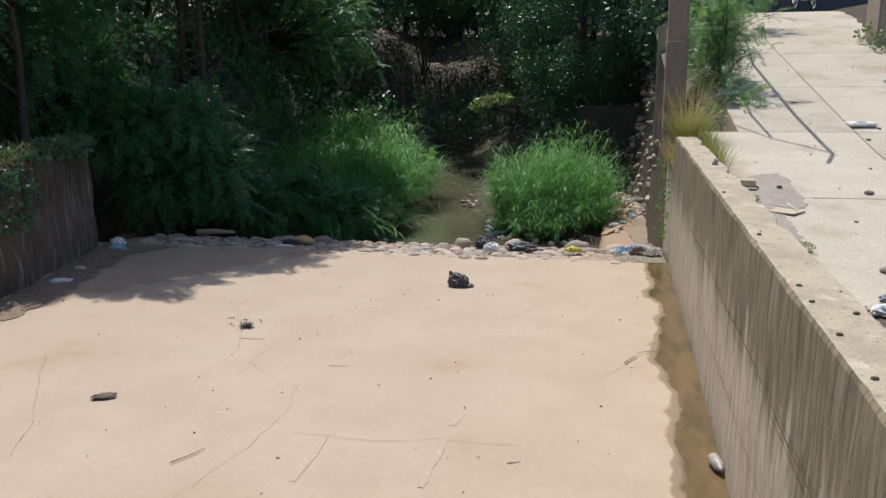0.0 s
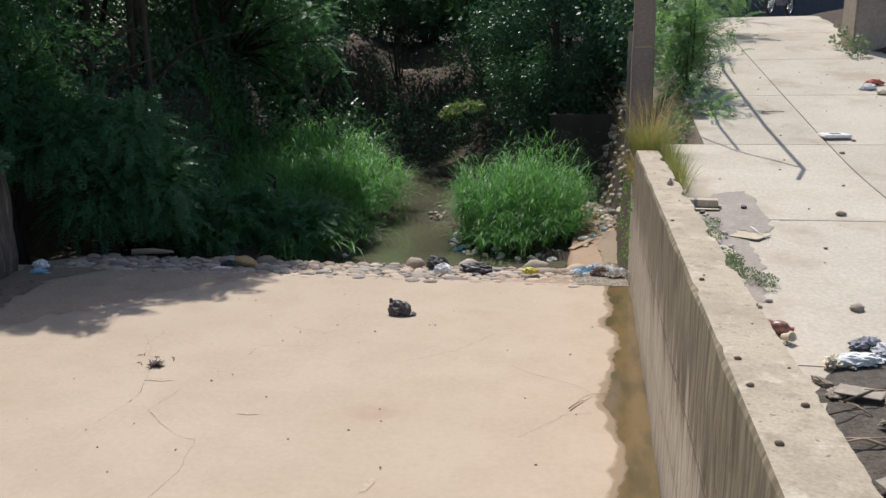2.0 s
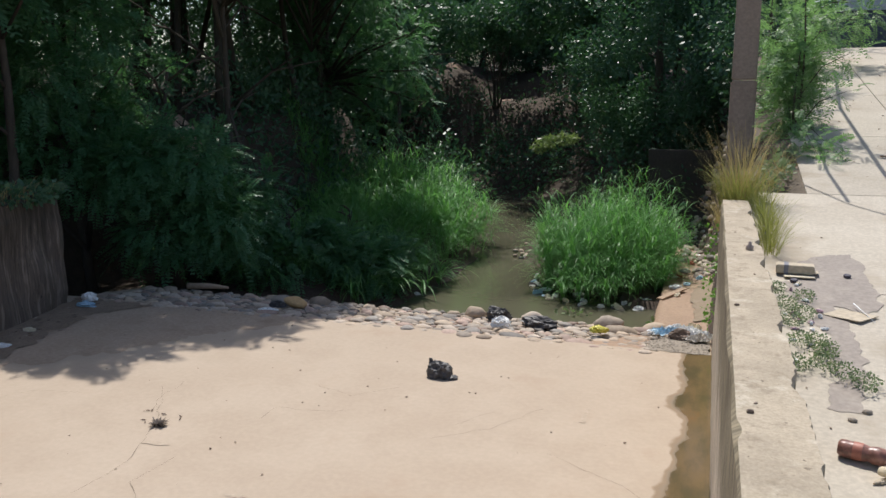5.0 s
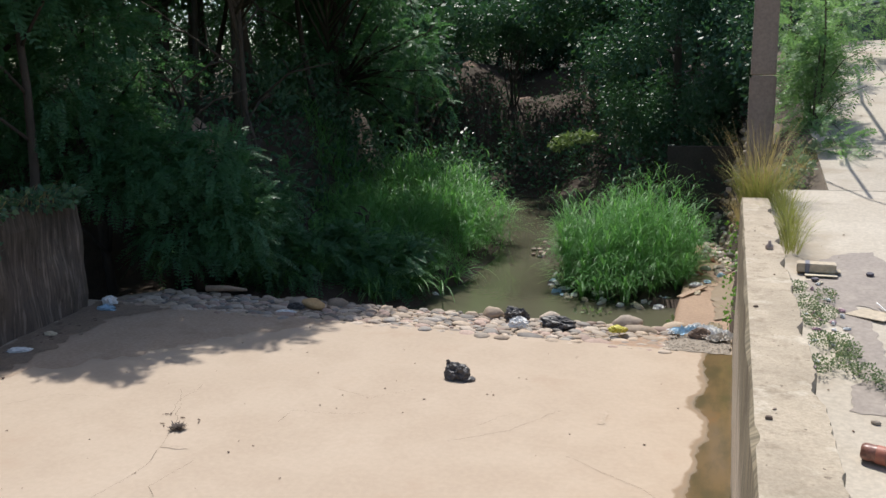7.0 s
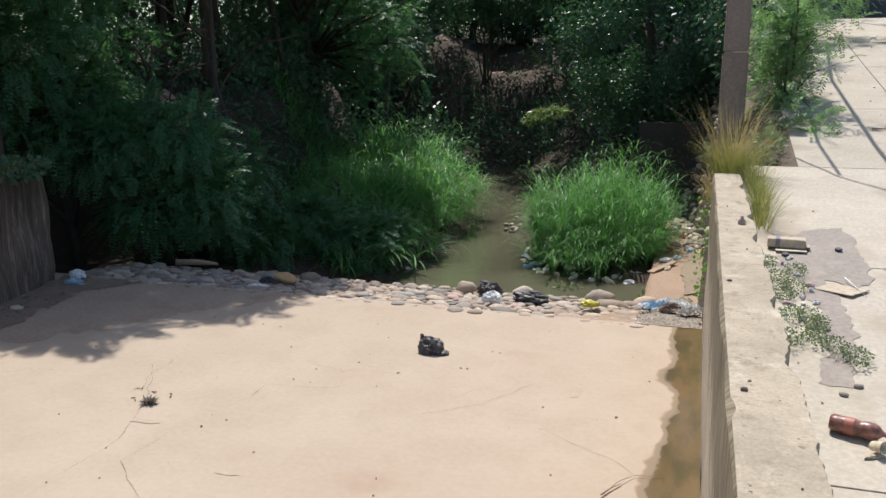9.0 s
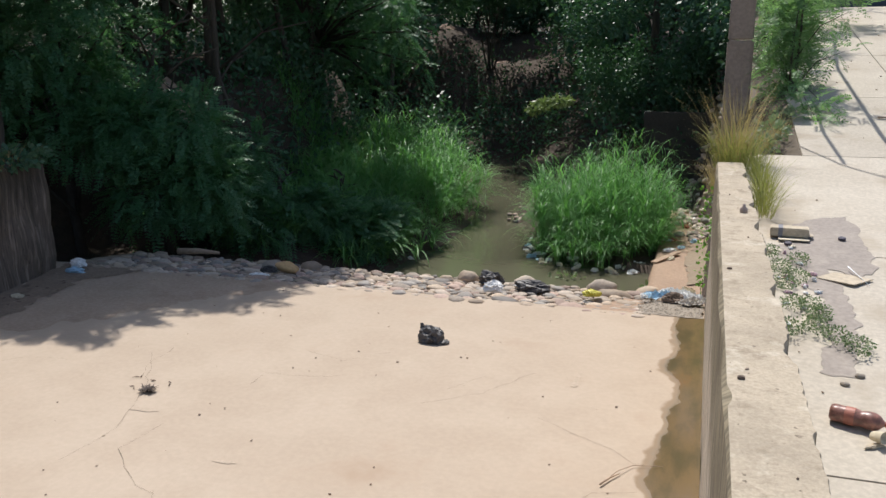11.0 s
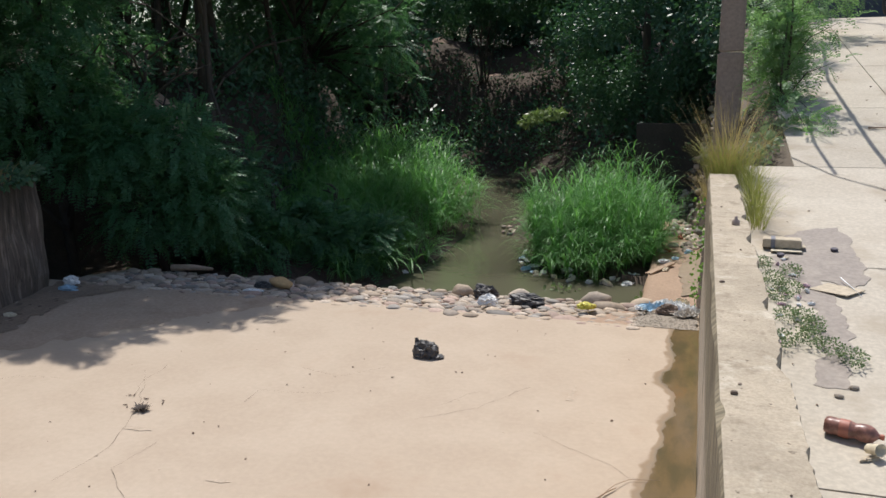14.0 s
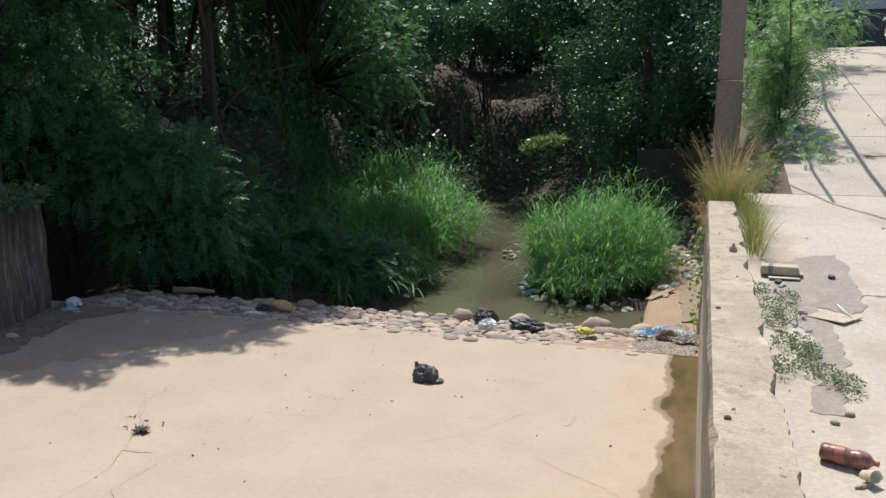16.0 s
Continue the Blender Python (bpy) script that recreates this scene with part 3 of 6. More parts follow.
road = empty("road", label="pale concrete slab road that climbs beside the channel", category="road", kind="structure")
JOINT_Y = [-4.2, -1.6, 1.0, 3.63, 6.3, 8.95, 11.4, 14.0, 16.6, 19.2, 22.0]
JOINT_X = [WALL_W + 0.01, 2.15, 4.35]
for a, b in zip(JOINT_Y, JOINT_Y[1:]):
    for c, d in zip(JOINT_X, JOINT_X[1:]):
        if b > 9 and c < 1:
            c = 0.8
        bm = bmesh.new()
        gy, gx = list(np.linspace(a + 0.007, b - 0.007, 11)), list(np.linspace(c + 0.007, d - 0.007, 5))
        vs, fs = grid_mesh(gx, gy, lambda x, y: road_z(y) + 0.004 * noise.noise(Vector((x * 1.5, y * 1.5, 7))))
        bv = [bm.verts.new(v) for v in vs]
        for f in fs:
            bm.faces.new([bv[k] for k in f])
        ext = bmesh.ops.extrude_face_region(bm, geom=bm.faces[:])
        for v in ext["geom"]:
            if isinstance(v, bmesh.types.BMVert):
                v.co.z -= 0.12
        bmesh.ops.recalc_face_normals(bm, faces=bm.faces)
        part("slab", bm, M_ROAD, road)
bed = mesh_np("road_bed", *grid_mesh([0.25, 0.79, 2.2, 4.5], spaced([(-4.2, 22, 0.4)]), lambda x, y: road_z(y) - (0.022 if x > 0.5 or y < 8.9 else 0.4)), M_JOINT)
tagged(bed, "dirt in the joints below the slabs", "road bed", kind="structure")


# ---- plants ----
def unit(v):
    return v / np.maximum(np.linalg.norm(v, axis=-1, keepdims=True), 1e-9)


def leaf_quads(base, way, side, length, width):
    """Pointed leaves: a rhomb each, from base along way; side gives the breadth."""
    length, width = np.asarray(length)[:, None], np.asarray(width)[:, None]
    mid = base + way * length * 0.45
    v = np.stack([base, mid + side * width, base + way * length, mid - side * width], 1).reshape(-1, 3)
    f = np.arange(len(v)).reshape(-1, 4)
    return v, f


def frond_leaves(rng, base, way, length, pairs=9, leaf=0.10, width=0.016, droop=0.35):
    """Feathery leaves: leaflets in pairs along a drooping rib, for many ribs at once."""
    n = len(base)
    side = unit(np.cross(way, np.array([0, 0, 1.0]) + rng.normal(0, 0.25, (n, 3))))
    outs = []
    for k in range(pairs):
        s = (k + 1.0) / pairs
        p = base + way * (length * s)[:, None] - np.array([0, 0, 1.0]) * (droop * length * s * s)[:, None]
        tang = unit(way - np.array([0, 0, 1.0]) * (2 * droop * s))
        taper = 0.55 + 0.6 * math.sin(math.pi * min(1, 0.15 + 0.85 * s))
        for sg in (-1, 1):
            lw = unit(side * sg + tang * 0.45 - np.array([0, 0, 0.15]) + rng.normal(0, 0.12, (n, 3)))
            br = unit(np.cross(lw, np.cross(tang, lw)) + rng.normal(0, 0.1, (n, 3)))
            outs.append(leaf_quads(p, lw, br, leaf * taper * rng.uniform(0.8, 1.2, n), width * rng.uniform(0.8, 1.2, n))[0])
    v = np.concatenate(outs)
    return v, np.arange(len(v)).reshape(-1, 4)


def cloud(rng, clumps, count, spread=1.0):
    """Points spread through clumps (centre, radius), thicker near their skins, and the ways outward."""
    c = np.array([k[0] for k in clumps], float)
    r = np.array([k[1] if isinstance(k[1], tuple) else (k[1],) * 3 for k in clumps], float)
    share = r.prod(1) ** 0.75
    pick = rng.choice(len(clumps), count, p=share / share.sum())
    d = unit(rng.normal(size=(count, 3)))
    rad = rng.uniform(0.25, 1, count) ** 0.6 * spread
    p = c[pick] + d * r[pick] * rad[:, None]
    return p, d


def blades(rng, base, length, width, lean, bend, segs=4):
    """Grass blades: narrow strips that rise along lean and arch over."""
    n = len(base)
    flat = unit(lean * np.array([1, 1, 0]) + 1e-6)
    side = np.stack([-flat[:, 1], flat[:, 0], np.zeros(n)], 1)
    rows = []
    for k in range(segs + 1):
        s = k / segs
        a = bend * s
        up = np.sin(a) / np.maximum(bend, 1e-3) * length
        out = (1 - np.cos(a)) / np.maximum(bend, 1e-3) * length
        p = base + np.array([0, 0, 1.0]) * up[:, None] + flat * out[:, None] + lean * (0.35 * s * length)[:, None] * np.array([1, 1, 0])
        w = (width * (1 - s) ** 0.6 * (0.55 + 0.9 * s * (1 - s)) + 0.0008)[:, None]
        rows += [p - side * w, p + side * w]
    v = np.stack(rows, 1).reshape(-1, 3)
    per = 2 * (segs + 1)
    one = np.array([[2 * k, 2 * k + 1, 2 * k + 3, 2 * k + 2] for k in range(segs)])
    f = (np.arange(n)[:, None, None] * per + one[None]).reshape(-1, 4)
    return v, f


def ground_many(p):
    return np.array([ground_z(x, y) for x, y in p])


def limb_set(rng, base, top, r, n, reach, bm=None, low=0.35):
    """A trunk from base to top with n limbs that fork once."""
    base, top = Vector(base), Vector(top)
    bow = Vector((rng.normal(0, 0.12), rng.normal(0, 0.12), 0)) * (top - base).length * 0.5
    pts = [base.lerp(top, s) + bow * math.sin(math.pi * s) for s in np.linspace(0, 1, 7)]
    bm = tube(pts, [r * (1 - 0.75 * s) for s in np.linspace(0, 1, 7)], 7, bm)
    tips = []
    for k in range(n):
        s = low + (1 - low) * (k + 0.5) / n
        p = base.lerp(top, s) + bow * math.sin(math.pi * s)
        a = rng.uniform(0, 2 * math.pi)
        q = p + Vector((math.cos(a), math.sin(a), rng.uniform(0.15, 0.7))) * reach * rng.uniform(0.6, 1.1)
        m = p.lerp(q, 0.5) + Vector((0, 0, 0.12 * reach))
        tube([p, m, q], [r * 0.38 * (1.1 - s * 0.6), r * 0.22, r * 0.07], 5, bm)
        tips.append(q)
        for _ in range(2):
            e = m.lerp(q, 0.4) + Vector((rng.normal(0, 0.4), rng.normal(0, 0.4), rng.uniform(-0.1, 0.5))) * reach * 0.6
            tube([m, m.lerp(e, 0.5) + Vector((0, 0, 0.03)), e], [r * 0.16, r * 0.11, r * 0.04], 4, bm)
            tips.append(e)
    return bm, tips


def feathery_tree(name, rng, x, y, height, clumps, n, label, r=0.09, lean=(0, 0), limbs=7, leaf=0.075, pairs=12, length=(0.28, 0.5), z=None, group="", material=None):
    z = ground_z(x, y) - 0.1 if z is None else z
    tree = empty(name, x, y, z, label=label, category="tree", group=group)
    bm, _ = limb_set(rng, (0, 0, 0), (lean[0], lean[1], height), r, limbs, height * 0.28)
    for c, rad in clumps:
        rr = rad[0] if isinstance(rad, tuple) else rad
        end = Vector(c) - Vector((x, y, z))
        at = Vector((lean[0], lean[1], height)) * min(0.9, max(0.15, end.z / max(height, 0.1) - 0.25))
        tube([at, at.lerp(end, 0.5) + Vector((0, 0, 0.15)), end], [r * 0.4, r * 0.25, r * 0.08], 5, bm)
    part("trunk", bm, M_BARK, tree, smooth=True)
    p, d = cloud(rng, clumps, n)
    p = p - np.array([x, y, z])
    way = unit(d * 0.8 + rng.normal(0, 0.55, (n, 3)) + np.array([0, 0, 0.05]))
    v, f = frond_leaves(rng, p, way, rng.uniform(*length, n), pairs, leaf, leaf * 0.17)
    mesh_np("crown", v, f, material or M_FROND, tree, "feathery green leaves in drooping sprays")
    return tree


def broad_tree(name, rng, x, y, height, clumps, n, label, r=0.12, leaf=(0.09, 0.17), stems=1, material=None, z=None, limbs=8, group=""):
    z = ground_z(x, y) - 0.1 if z is None else z
    tree = empty(name, x, y, z, label=label, category="tree", group=group)
    bm = bmesh.new()
    for s in range(stems):
        a = 2 * math.pi * s / max(1, stems) + 0.4
        w = 0.0 if stems == 1 else 0.22 * height
        limb_set(rng, (0.12 * math.cos(a) * (stems > 1), 0.12 * math.sin(a) * (stems > 1), 0), (w * math.cos(a), w * math.sin(a), height), r, limbs, height * 0.25, bm)
    part("trunk", bm, M_BARK, tree, smooth=True)
    p, d = cloud(rng, clumps, n)
    p = p - np.array([x, y, z])
    way = unit(d * 0.6 + rng.normal(0, 0.7, (n, 3)) - np.array([0, 0, 0.25]))
    side = unit(np.cross(way, rng.normal(size=(n, 3))) + np.array([0, 0, 0.0]))
    size = rng.uniform(*leaf, n)
    v, f = leaf_quads(p, way, side, size, size * 0.26)
    mesh_np("crown", v, f, material or M_BROAD, tree, "dense dark green leaves")
    return tree


def scatter_clumps(rng, c, r, k, size):
    d = unit(rng.normal(size=(k, 3))) * rng.uniform(0.3, 1, (k, 1)) ** 0.5
    return [(tuple(np.array(c) + d[i] * np.array(r)), rng.uniform(*size)) for i in range(k)]


RNG = np.random.default_rng(11)

# feathery shrubs and trees on the bank behind the dark wall
near_left = [
    (-9.6, 10.6, 5.2, scatter_clumps(RNG, (-9.8, 10.3, 2.4), (1.4, 1.1, 1.8), 20, (0.45, 0.7)), 2300, "feathery tree leaning over the old channel wall"),
    (-8.3, 11.2, 3.6, scatter_clumps(RNG, (-8.0, 10.8, 1.05), (1.2, 0.8, 1.1), 16, (0.35, 0.6)), 1900, "low feathery shrub above the cobbled weir"),
    (-11.6, 9.3, 6.0, scatter_clumps(RNG, (-11.0, 9.4, 3.4), (1.9, 1.5, 2.6), 18, (0.6, 0.9)), 1900, "tall feathery tree on the overgrown bank"),
    (-8.0, 12.4, 3.0, scatter_clumps(RNG, (-7.6, 12.0, 0.3), (1.2, 0.8, 0.9), 12, (0.4, 0.6)), 1400, "shaded feathery shrub at the stream edge"),
    (-7.4, 13.2, 1.3, scatter_clumps(RNG, (-6.8, 12.9, -0.5), (1.0, 0.45, 0.5), 12, (0.25, 0.42)), 1500, "shaded feathery shrub at the stream edge"),
    (-6.6, 14.2, 1.0, scatter_clumps(RNG, (-5.9, 13.7, -0.65), (0.5, 0.4, 0.3), 8, (0.25, 0.4)), 900, "low shaded shrub hanging over the stream edge"),
    (-12.6, 12.4, 7.0, scatter_clumps(RNG, (-12.2, 12.2, 3.8), (2.2, 1.6, 2.8), 16, (0.7, 1.0)), 1700, "tall dark feathery tree on the overgrown bank"),
]
for x, y, h, cl, n, lab in near_left:
    feathery_tree("feathery_tree", RNG, x, y, h, cl, n, lab, group="feathery trees on the left bank")

# crowns added out of view over the left bank, shading weir, grass and wall
for x, y, h, c, rr, n in ((-8.2, 12.6, 7.5, (-7.7, 11.6, 6.2), (1.9, 1.7, 1.0), 2700), (-11.5, 8.0, 7.0, (-9.6, 8.6, 4.9), (1.7, 1.8, 0.9), 2600), (-9.6, 18.6, 8.0, (-8.3, 17.2, 6.0), (2.4, 2.0, 0.9), 4600), (-10.2, 15.4, 7.6, (-7.7, 15.4, 6.1), (2.1, 1.4, 0.7), 4800), (-9.8, 9.2, 7.0, (-8.5, 10.1, 5.6), (1.7, 1.5, 0.9), 2200), (-10.8, 5.6, 5.0, (-9.4, 6.1, 3.7), (1.2, 1.9, 0.8), 1000), (-12.5, 16.0, 8.0, (-11.5, 18.5, 6.8), (2.4, 2.4, 0.8), 1200)):
    feathery_tree("feathery_tree", RNG, x, y, h, scatter_clumps(RNG, c, rr, 14, (0.5, 0.8)), n, "tall feathery tree with an unseen crown added for shade", group="feathery trees on the left bank", pairs=8, leaf=0.13)

# the tree whose sprays hang over the middle of the stream
feathery_tree("feathery_tree", RNG, -10.6, 21.4, 7.5, scatter_clumps(RNG, (-10.5, 20.8, 4.3), (2.2, 1.2, 2.7), 24, (0.6, 0.95)) + [((-7.5, 20.0, 3.0), 0.5), ((-7.2, 20.0, 2.2), 0.35), ((-7.6, 20.0, 3.9), 0.6), ((-8.2, 20.0, 1.7), 0.5), ((-8.3, 20.2, 2.8), 0.6), ((-8.3, 20.2, 3.8), 0.6)], 3600, "feathery tree with sprays hanging over the stream", r=0.16)

# broad-leaved tree beyond the grass island
broad_tree("broadleaf_tree", RNG, -1.6, 23.6, 6.5, scatter_clumps(RNG, (-1.7, 22.9, 3.2), (2.1, 1.4, 2.6), 44, (0.45, 0.85)), 26000, "dark broad-leaved tree hanging over the stream", r=0.17, leaf=(0.07, 0.14))
broad_tree("broadleaf_tree", RNG, 1.2, 21.5, 6.0, scatter_clumps(RNG, (0.6, 20.5, 3.6), (1.8, 1.6, 2.2), 22, (0.6, 0.9)), 9000, "dark broad-leaved tree behind the concrete pole", r=0.14)
broad_tree("pale_branch", RNG, -3.4, 22.2, 1.6, [((-4.25, 21.8, 1.15), (0.38, 0.3, 0.14)), ((-3.8, 21.8, 1.22), (0.3, 0.3, 0.14)), ((-4.5, 21.7, 0.98), (0.25, 0.2, 0.1))], 380, "sapling with pale sunlit leaves over the stream", r=0.025, leaf=(0.1, 0.17), material=M_PALE, limbs=4)

# extra tree, its crown mostly above view, added to darken the bank below
broad_tree("broadleaf_tree", RNG, -3.0, 28.6, 6.5, scatter_clumps(RNG, (-5.4, 27.9, 5.6), (2.3, 1.6, 0.8), 22, (0.6, 0.9)), 8000, "broad-leaved tree added over the stream's bend to shade the bank", r=0.15, leaf=(0.12, 0.2))
# slender many-stemmed tree on the clay bank
broad_tree("many_stemmed_tree", RNG, -8.15, 31.0, 2.4, scatter_clumps(RNG, (-8.3, 31.2, 5.0), (2.9, 1.4, 0.9), 26, (0.5, 0.9)), 11000, "slender many-stemmed tree on the bare clay bank", r=0.042, stems=7, limbs=5, leaf=(0.11, 0.18))


def forest_tree(seed, h, low, n):
    rng = np.random.default_rng(seed)
    cl = scatter_clumps(rng, (0, 0, low + (h - low) * 0.55), (2.2, 2.0, (h - low) * 0.5), 24, (0.7, 1.2))
    return broad_tree("forest_tree", rng, 0, 0, h, cl, n, "dark tree of the wood along the stream", r=0.15, leaf=(0.16, 0.28), z=0.0, group="wood along the stream")


def place(ob, x, y, rz=0.0, s=1.0):
    return copy_thing(ob, pose(x, y, ground_z(x, y) - 0.1, 0, 0, rz) @ Matrix.Diagonal((s, s, s, 1)))


kinds = [forest_tree(s, h, lo, 5200) for s, h, lo in ((1, 7.5, 1.8), (2, 8.5, 2.6), (3, 6.0, 0.6), (4, 9.0, 3.2))]
kinds[0].matrix_basis = pose(-13.5, 17.0, ground_z(-13.5, 17.0) - 0.1)
kinds[1].matrix_basis = pose(-12.0, 22.5, ground_z(-12.0, 22.5) - 0.1)
kinds[2].matrix_basis = pose(-16.5, 14.5, ground_z(-16.5, 14.5) - 0.1)
kinds[3].matrix_basis = pose(-16.0, 26.5, ground_z(-16.0, 26.5) - 0.1)
SPOTS = [(-18, 20, 0), (-21, 16, 2), (-15.5, 31, 1), (-20, 27, 2), (-11.5, 28.5, 2), (-24, 23, 0), (-12.5, 38, 1), (-17, 40, 0), (-4.5, 38, 2), (-1.5, 31, 0), (1.0, 27, 2),
         (-3.5, 28.5, 2), (-6.5, 41, 0), (-22, 36, 3), (-28, 30, 1), (-27, 20, 2), (-15, 11, 0), (-18, 8, 2), (-14, 6.5, 0), (-19, 13, 1), (2.5, 33, 1), (-10, 45, 2), (-16, 47, 3), (-3, 47, 1), (-24, 45, 2), (-3.0, 33.5, 3), (-5.0, 35.5, 1), (-1.0, 26.5, 3), (-14.5, 20.5, 3), (-17.0, 23.0, 1), (-11.0, 17.5, 3), (-13.0, 28.0, 2), (-19, 17.5, 2),
         (-32, 38, 0), (-33, 24, 2), (-10.5, 37, 2), (-8, 38.5, 2), (-13.5, 36, 2), (-6, 37, 2), (-14.5, 30, 2), (-11.8, 40, 0), (-9, 40.5, 2), (-7.2, 42, 2), (-5, 41, 2), (-11, 42.5, 2), (-13, 39.5, 2), (-3, 42, 2), (-9.5, 44, 0), (-6.5, 45, 0), (-13.5, 25, 3), (-20, 32, 2), (-9, 50, 2), (-30, 15, 0), (3.2, 40, 0), (-12.2, 4.5, 2), (-15.5, 2.5, 0)]
for i, (x, y, k) in enumerate(SPOTS):
    place(kinds[k], x, y, (i * 77) % 360, 0.85 + 0.3 * ((i * 37) % 10) / 10)
# thin trunks standing between
for i, (x, y) in enumerate(((-11.2, 15.3), (-12.6, 14.6), (-10.4, 20.5), (-13.9, 19.4), (-9.9, 24.5), (-15.0, 17.8))):
    rng = np.random.default_rng(50 + i)
    broad_tree("forest_tree", rng, x, y, 7.5, scatter_clumps(rng, (x, y, 7.2), (1.6, 1.6, 1.2), 10, (0.7, 1.1)), 1600, "thin-stemmed tree in the shade of the wood", r=0.085, leaf=(0.16, 0.26), limbs=6, group="wood along the stream")

# undergrowth on the far banks
def undergrowth(rng, spots, n, leaf, material, label):
    cl = []
    for x, y, rad, up in spots:
        cl.append(((x, y, ground_z(x, y) + up), (rad, rad, up + 0.25)))
    p, d = cloud(rng, cl, n)
    way = unit(d * 0.5 + rng.normal(0, 0.6, (n, 3)) + np.array([0, 0, 0.1]))
    side = unit(np.cross(way, rng.normal(size=(n, 3))))
    size = rng.uniform(*leaf, n)
    v, f = leaf_quads(p, way, side, size, size * 0.22)
    return tagged(mesh_np("undergrowth", v, f, material), label, "undergrowth", kind="stuff")


spots = [(RNG.uniform(-16, -9), RNG.uniform(14.5, 30), RNG.uniform(0.4, 0.9), RNG.uniform(0.2, 0.6)) for _ in range(34)]
spots += [(RNG.uniform(-30, 3), RNG.uniform(30, 55), RNG.uniform(0.8, 1.8), RNG.uniform(0.4, 1.3)) for _ in range(60)]
spots += [(RNG.uniform(-4.2, 0.2), RNG.uniform(20.5, 27), RNG.uniform(0.6, 1.0), RNG.uniform(0.4, 1.2)) for _ in range(26)]
spots += [(RNG.uniform(-10.2, -8.4), RNG.uniform(12.5, 23), RNG.uniform(0.35, 0.6), RNG.uniform(0.3, 0.8)) for _ in range(60)]
spots += [(RNG.uniform(-6.8, -2.5), RNG.uniform(26.8, 31), RNG.uniform(0.6, 1.0), RNG.uniform(0.4, 1.0)) for _ in range(30)]
spots += [(RNG.uniform(-10.6, -9.0), RNG.uniform(18.2, 22.5), RNG.uniform(0.4, 0.6), RNG.uniform(0.4, 0.8)) for _ in range(18)]
spots += [(RNG.uniform(-10.6, -6.8), RNG.uniform(28.5, 31.2), RNG.uniform(0.35, 0.6), RNG.uniform(0.15, 0.4)) for _ in range(36)]
spots += [(RNG.uniform(-20, 2), RNG.uniform(43, 50), RNG.uniform(1.3, 1.9), RNG.uniform(2.0, 3.6)) for _ in range(60)]
spots += [(RNG.uniform(-16, -2), RNG.uniform(35, 41), RNG.uniform(0.9, 1.5), RNG.uniform(1.2, 2.8)) for _ in range(60)]
spots += [(RNG.uniform(-10.8, -6.8), RNG.uniform(26.8, 30.7), RNG.uniform(0.3, 0.6), RNG.uniform(0.1, 0.35)) for _ in range(50)]
spots += [(RNG.uniform(-14, -10.8), RNG.uniform(27, 31.5), RNG.uniform(0.5, 0.9), RNG.uniform(0.3, 0.8)) for _ in range(26)]
spots += [(RNG.uniform(-9.6, -7.3), RNG.uniform(22, 27.5), RNG.uniform(0.5, 0.8), RNG.uniform(0.4, 1.0)) for _ in range(14)]
spots += [(RNG.uniform(-22, -9.8), RNG.uniform(14.5, 30), RNG.uniform(0.6, 1.3), RNG.uniform(0.5, 1.8)) for _ in range(60)]
undergrowth(RNG, [s for s in spots if not (-9.3 < s[0] < -7.0 and 31.3 < s[1] < 34.3) and not (-11.2 < s[0] < -9.5 and 30.6 < s[1] < 34) and not (-6 < s[0] < -2.6 and s[1] < 24)], 150000, (0.08, 0.21), M_BROAD, "tangled dark undergrowth of the wood")

# tall grass on the stream banks
def reed_stand(name, rng, domes, n, length, width, material, label, leaves=9):
    """Tall leafy grass: culms in tufts (cx, cy, rx, ry, height), each with long leaves that arch over and hang."""
    vs, fs, off = [], [], 0
    tot = sum(d[2] * d[3] for d in domes)
    for cx, cy, rx, ry, h in domes:
        k = max(6, int(n * rx * ry / tot))
        a, r = rng.uniform(0, 2 * math.pi, k), np.sqrt(rng.uniform(0, 1, k))
        q = np.stack([cx + rx * r * np.cos(a), cy + ry * r * np.sin(a)], 1)
        knot = np.round(q / 0.42) * 0.42 + 0.1 * np.sin(q * 9.1)[:, ::-1]
        q = knot * 0.55 + q * 0.45
        low = np.maximum(ground_many(q), WATER_Z)
        tall = h * np.sqrt(np.maximum(0.12, 1 - 0.85 * r ** 2)) * np.array([0.95 + 0.55 * noise.noise(Vector((x * 1.9, y * 1.9, 4))) for x, y in knot]) * rng.uniform(0.75, 1.15, k)
        out = np.stack([np.cos(a) * r, np.sin(a) * r], 1) * 0.28 + rng.normal(0, 0.12, (k, 2))
        # the culms themselves
        lean = np.column_stack([out, np.zeros(k)])
        v, f = blades(rng, np.column_stack([q, low - 0.05]), tall, np.full(k, 0.006), lean * 2, np.full(k, 0.25), 4)
        vs.append(v)
        fs.append(f + off)
        off += len(v)
        for j in range(leaves):
            s = 0.12 + 0.88 * (j + rng.uniform(0, 1, k)) / leaves
            at = np.column_stack([q + out * (tall * s)[:, None] * 0.8, low + tall * s * 0.9])
            az = rng.uniform(0, 2 * math.pi, k)
            way = np.stack([np.cos(az), np.sin(az), np.zeros(k)], 1) * 0.9 + lean * 1.6
            v, f = blades(rng, at, rng.uniform(*length, k) * (1.1 - 0.35 * s), rng.uniform(*width, k), way, rng.uniform(1.4, 3.3, k), 6)
            vs.append(v)
            fs.append(f + off)
            off += len(v)
    return tagged(mesh_np(name, np.concatenate(vs), np.concatenate(fs), material, smooth=True), label, "grass", kind="stuff")


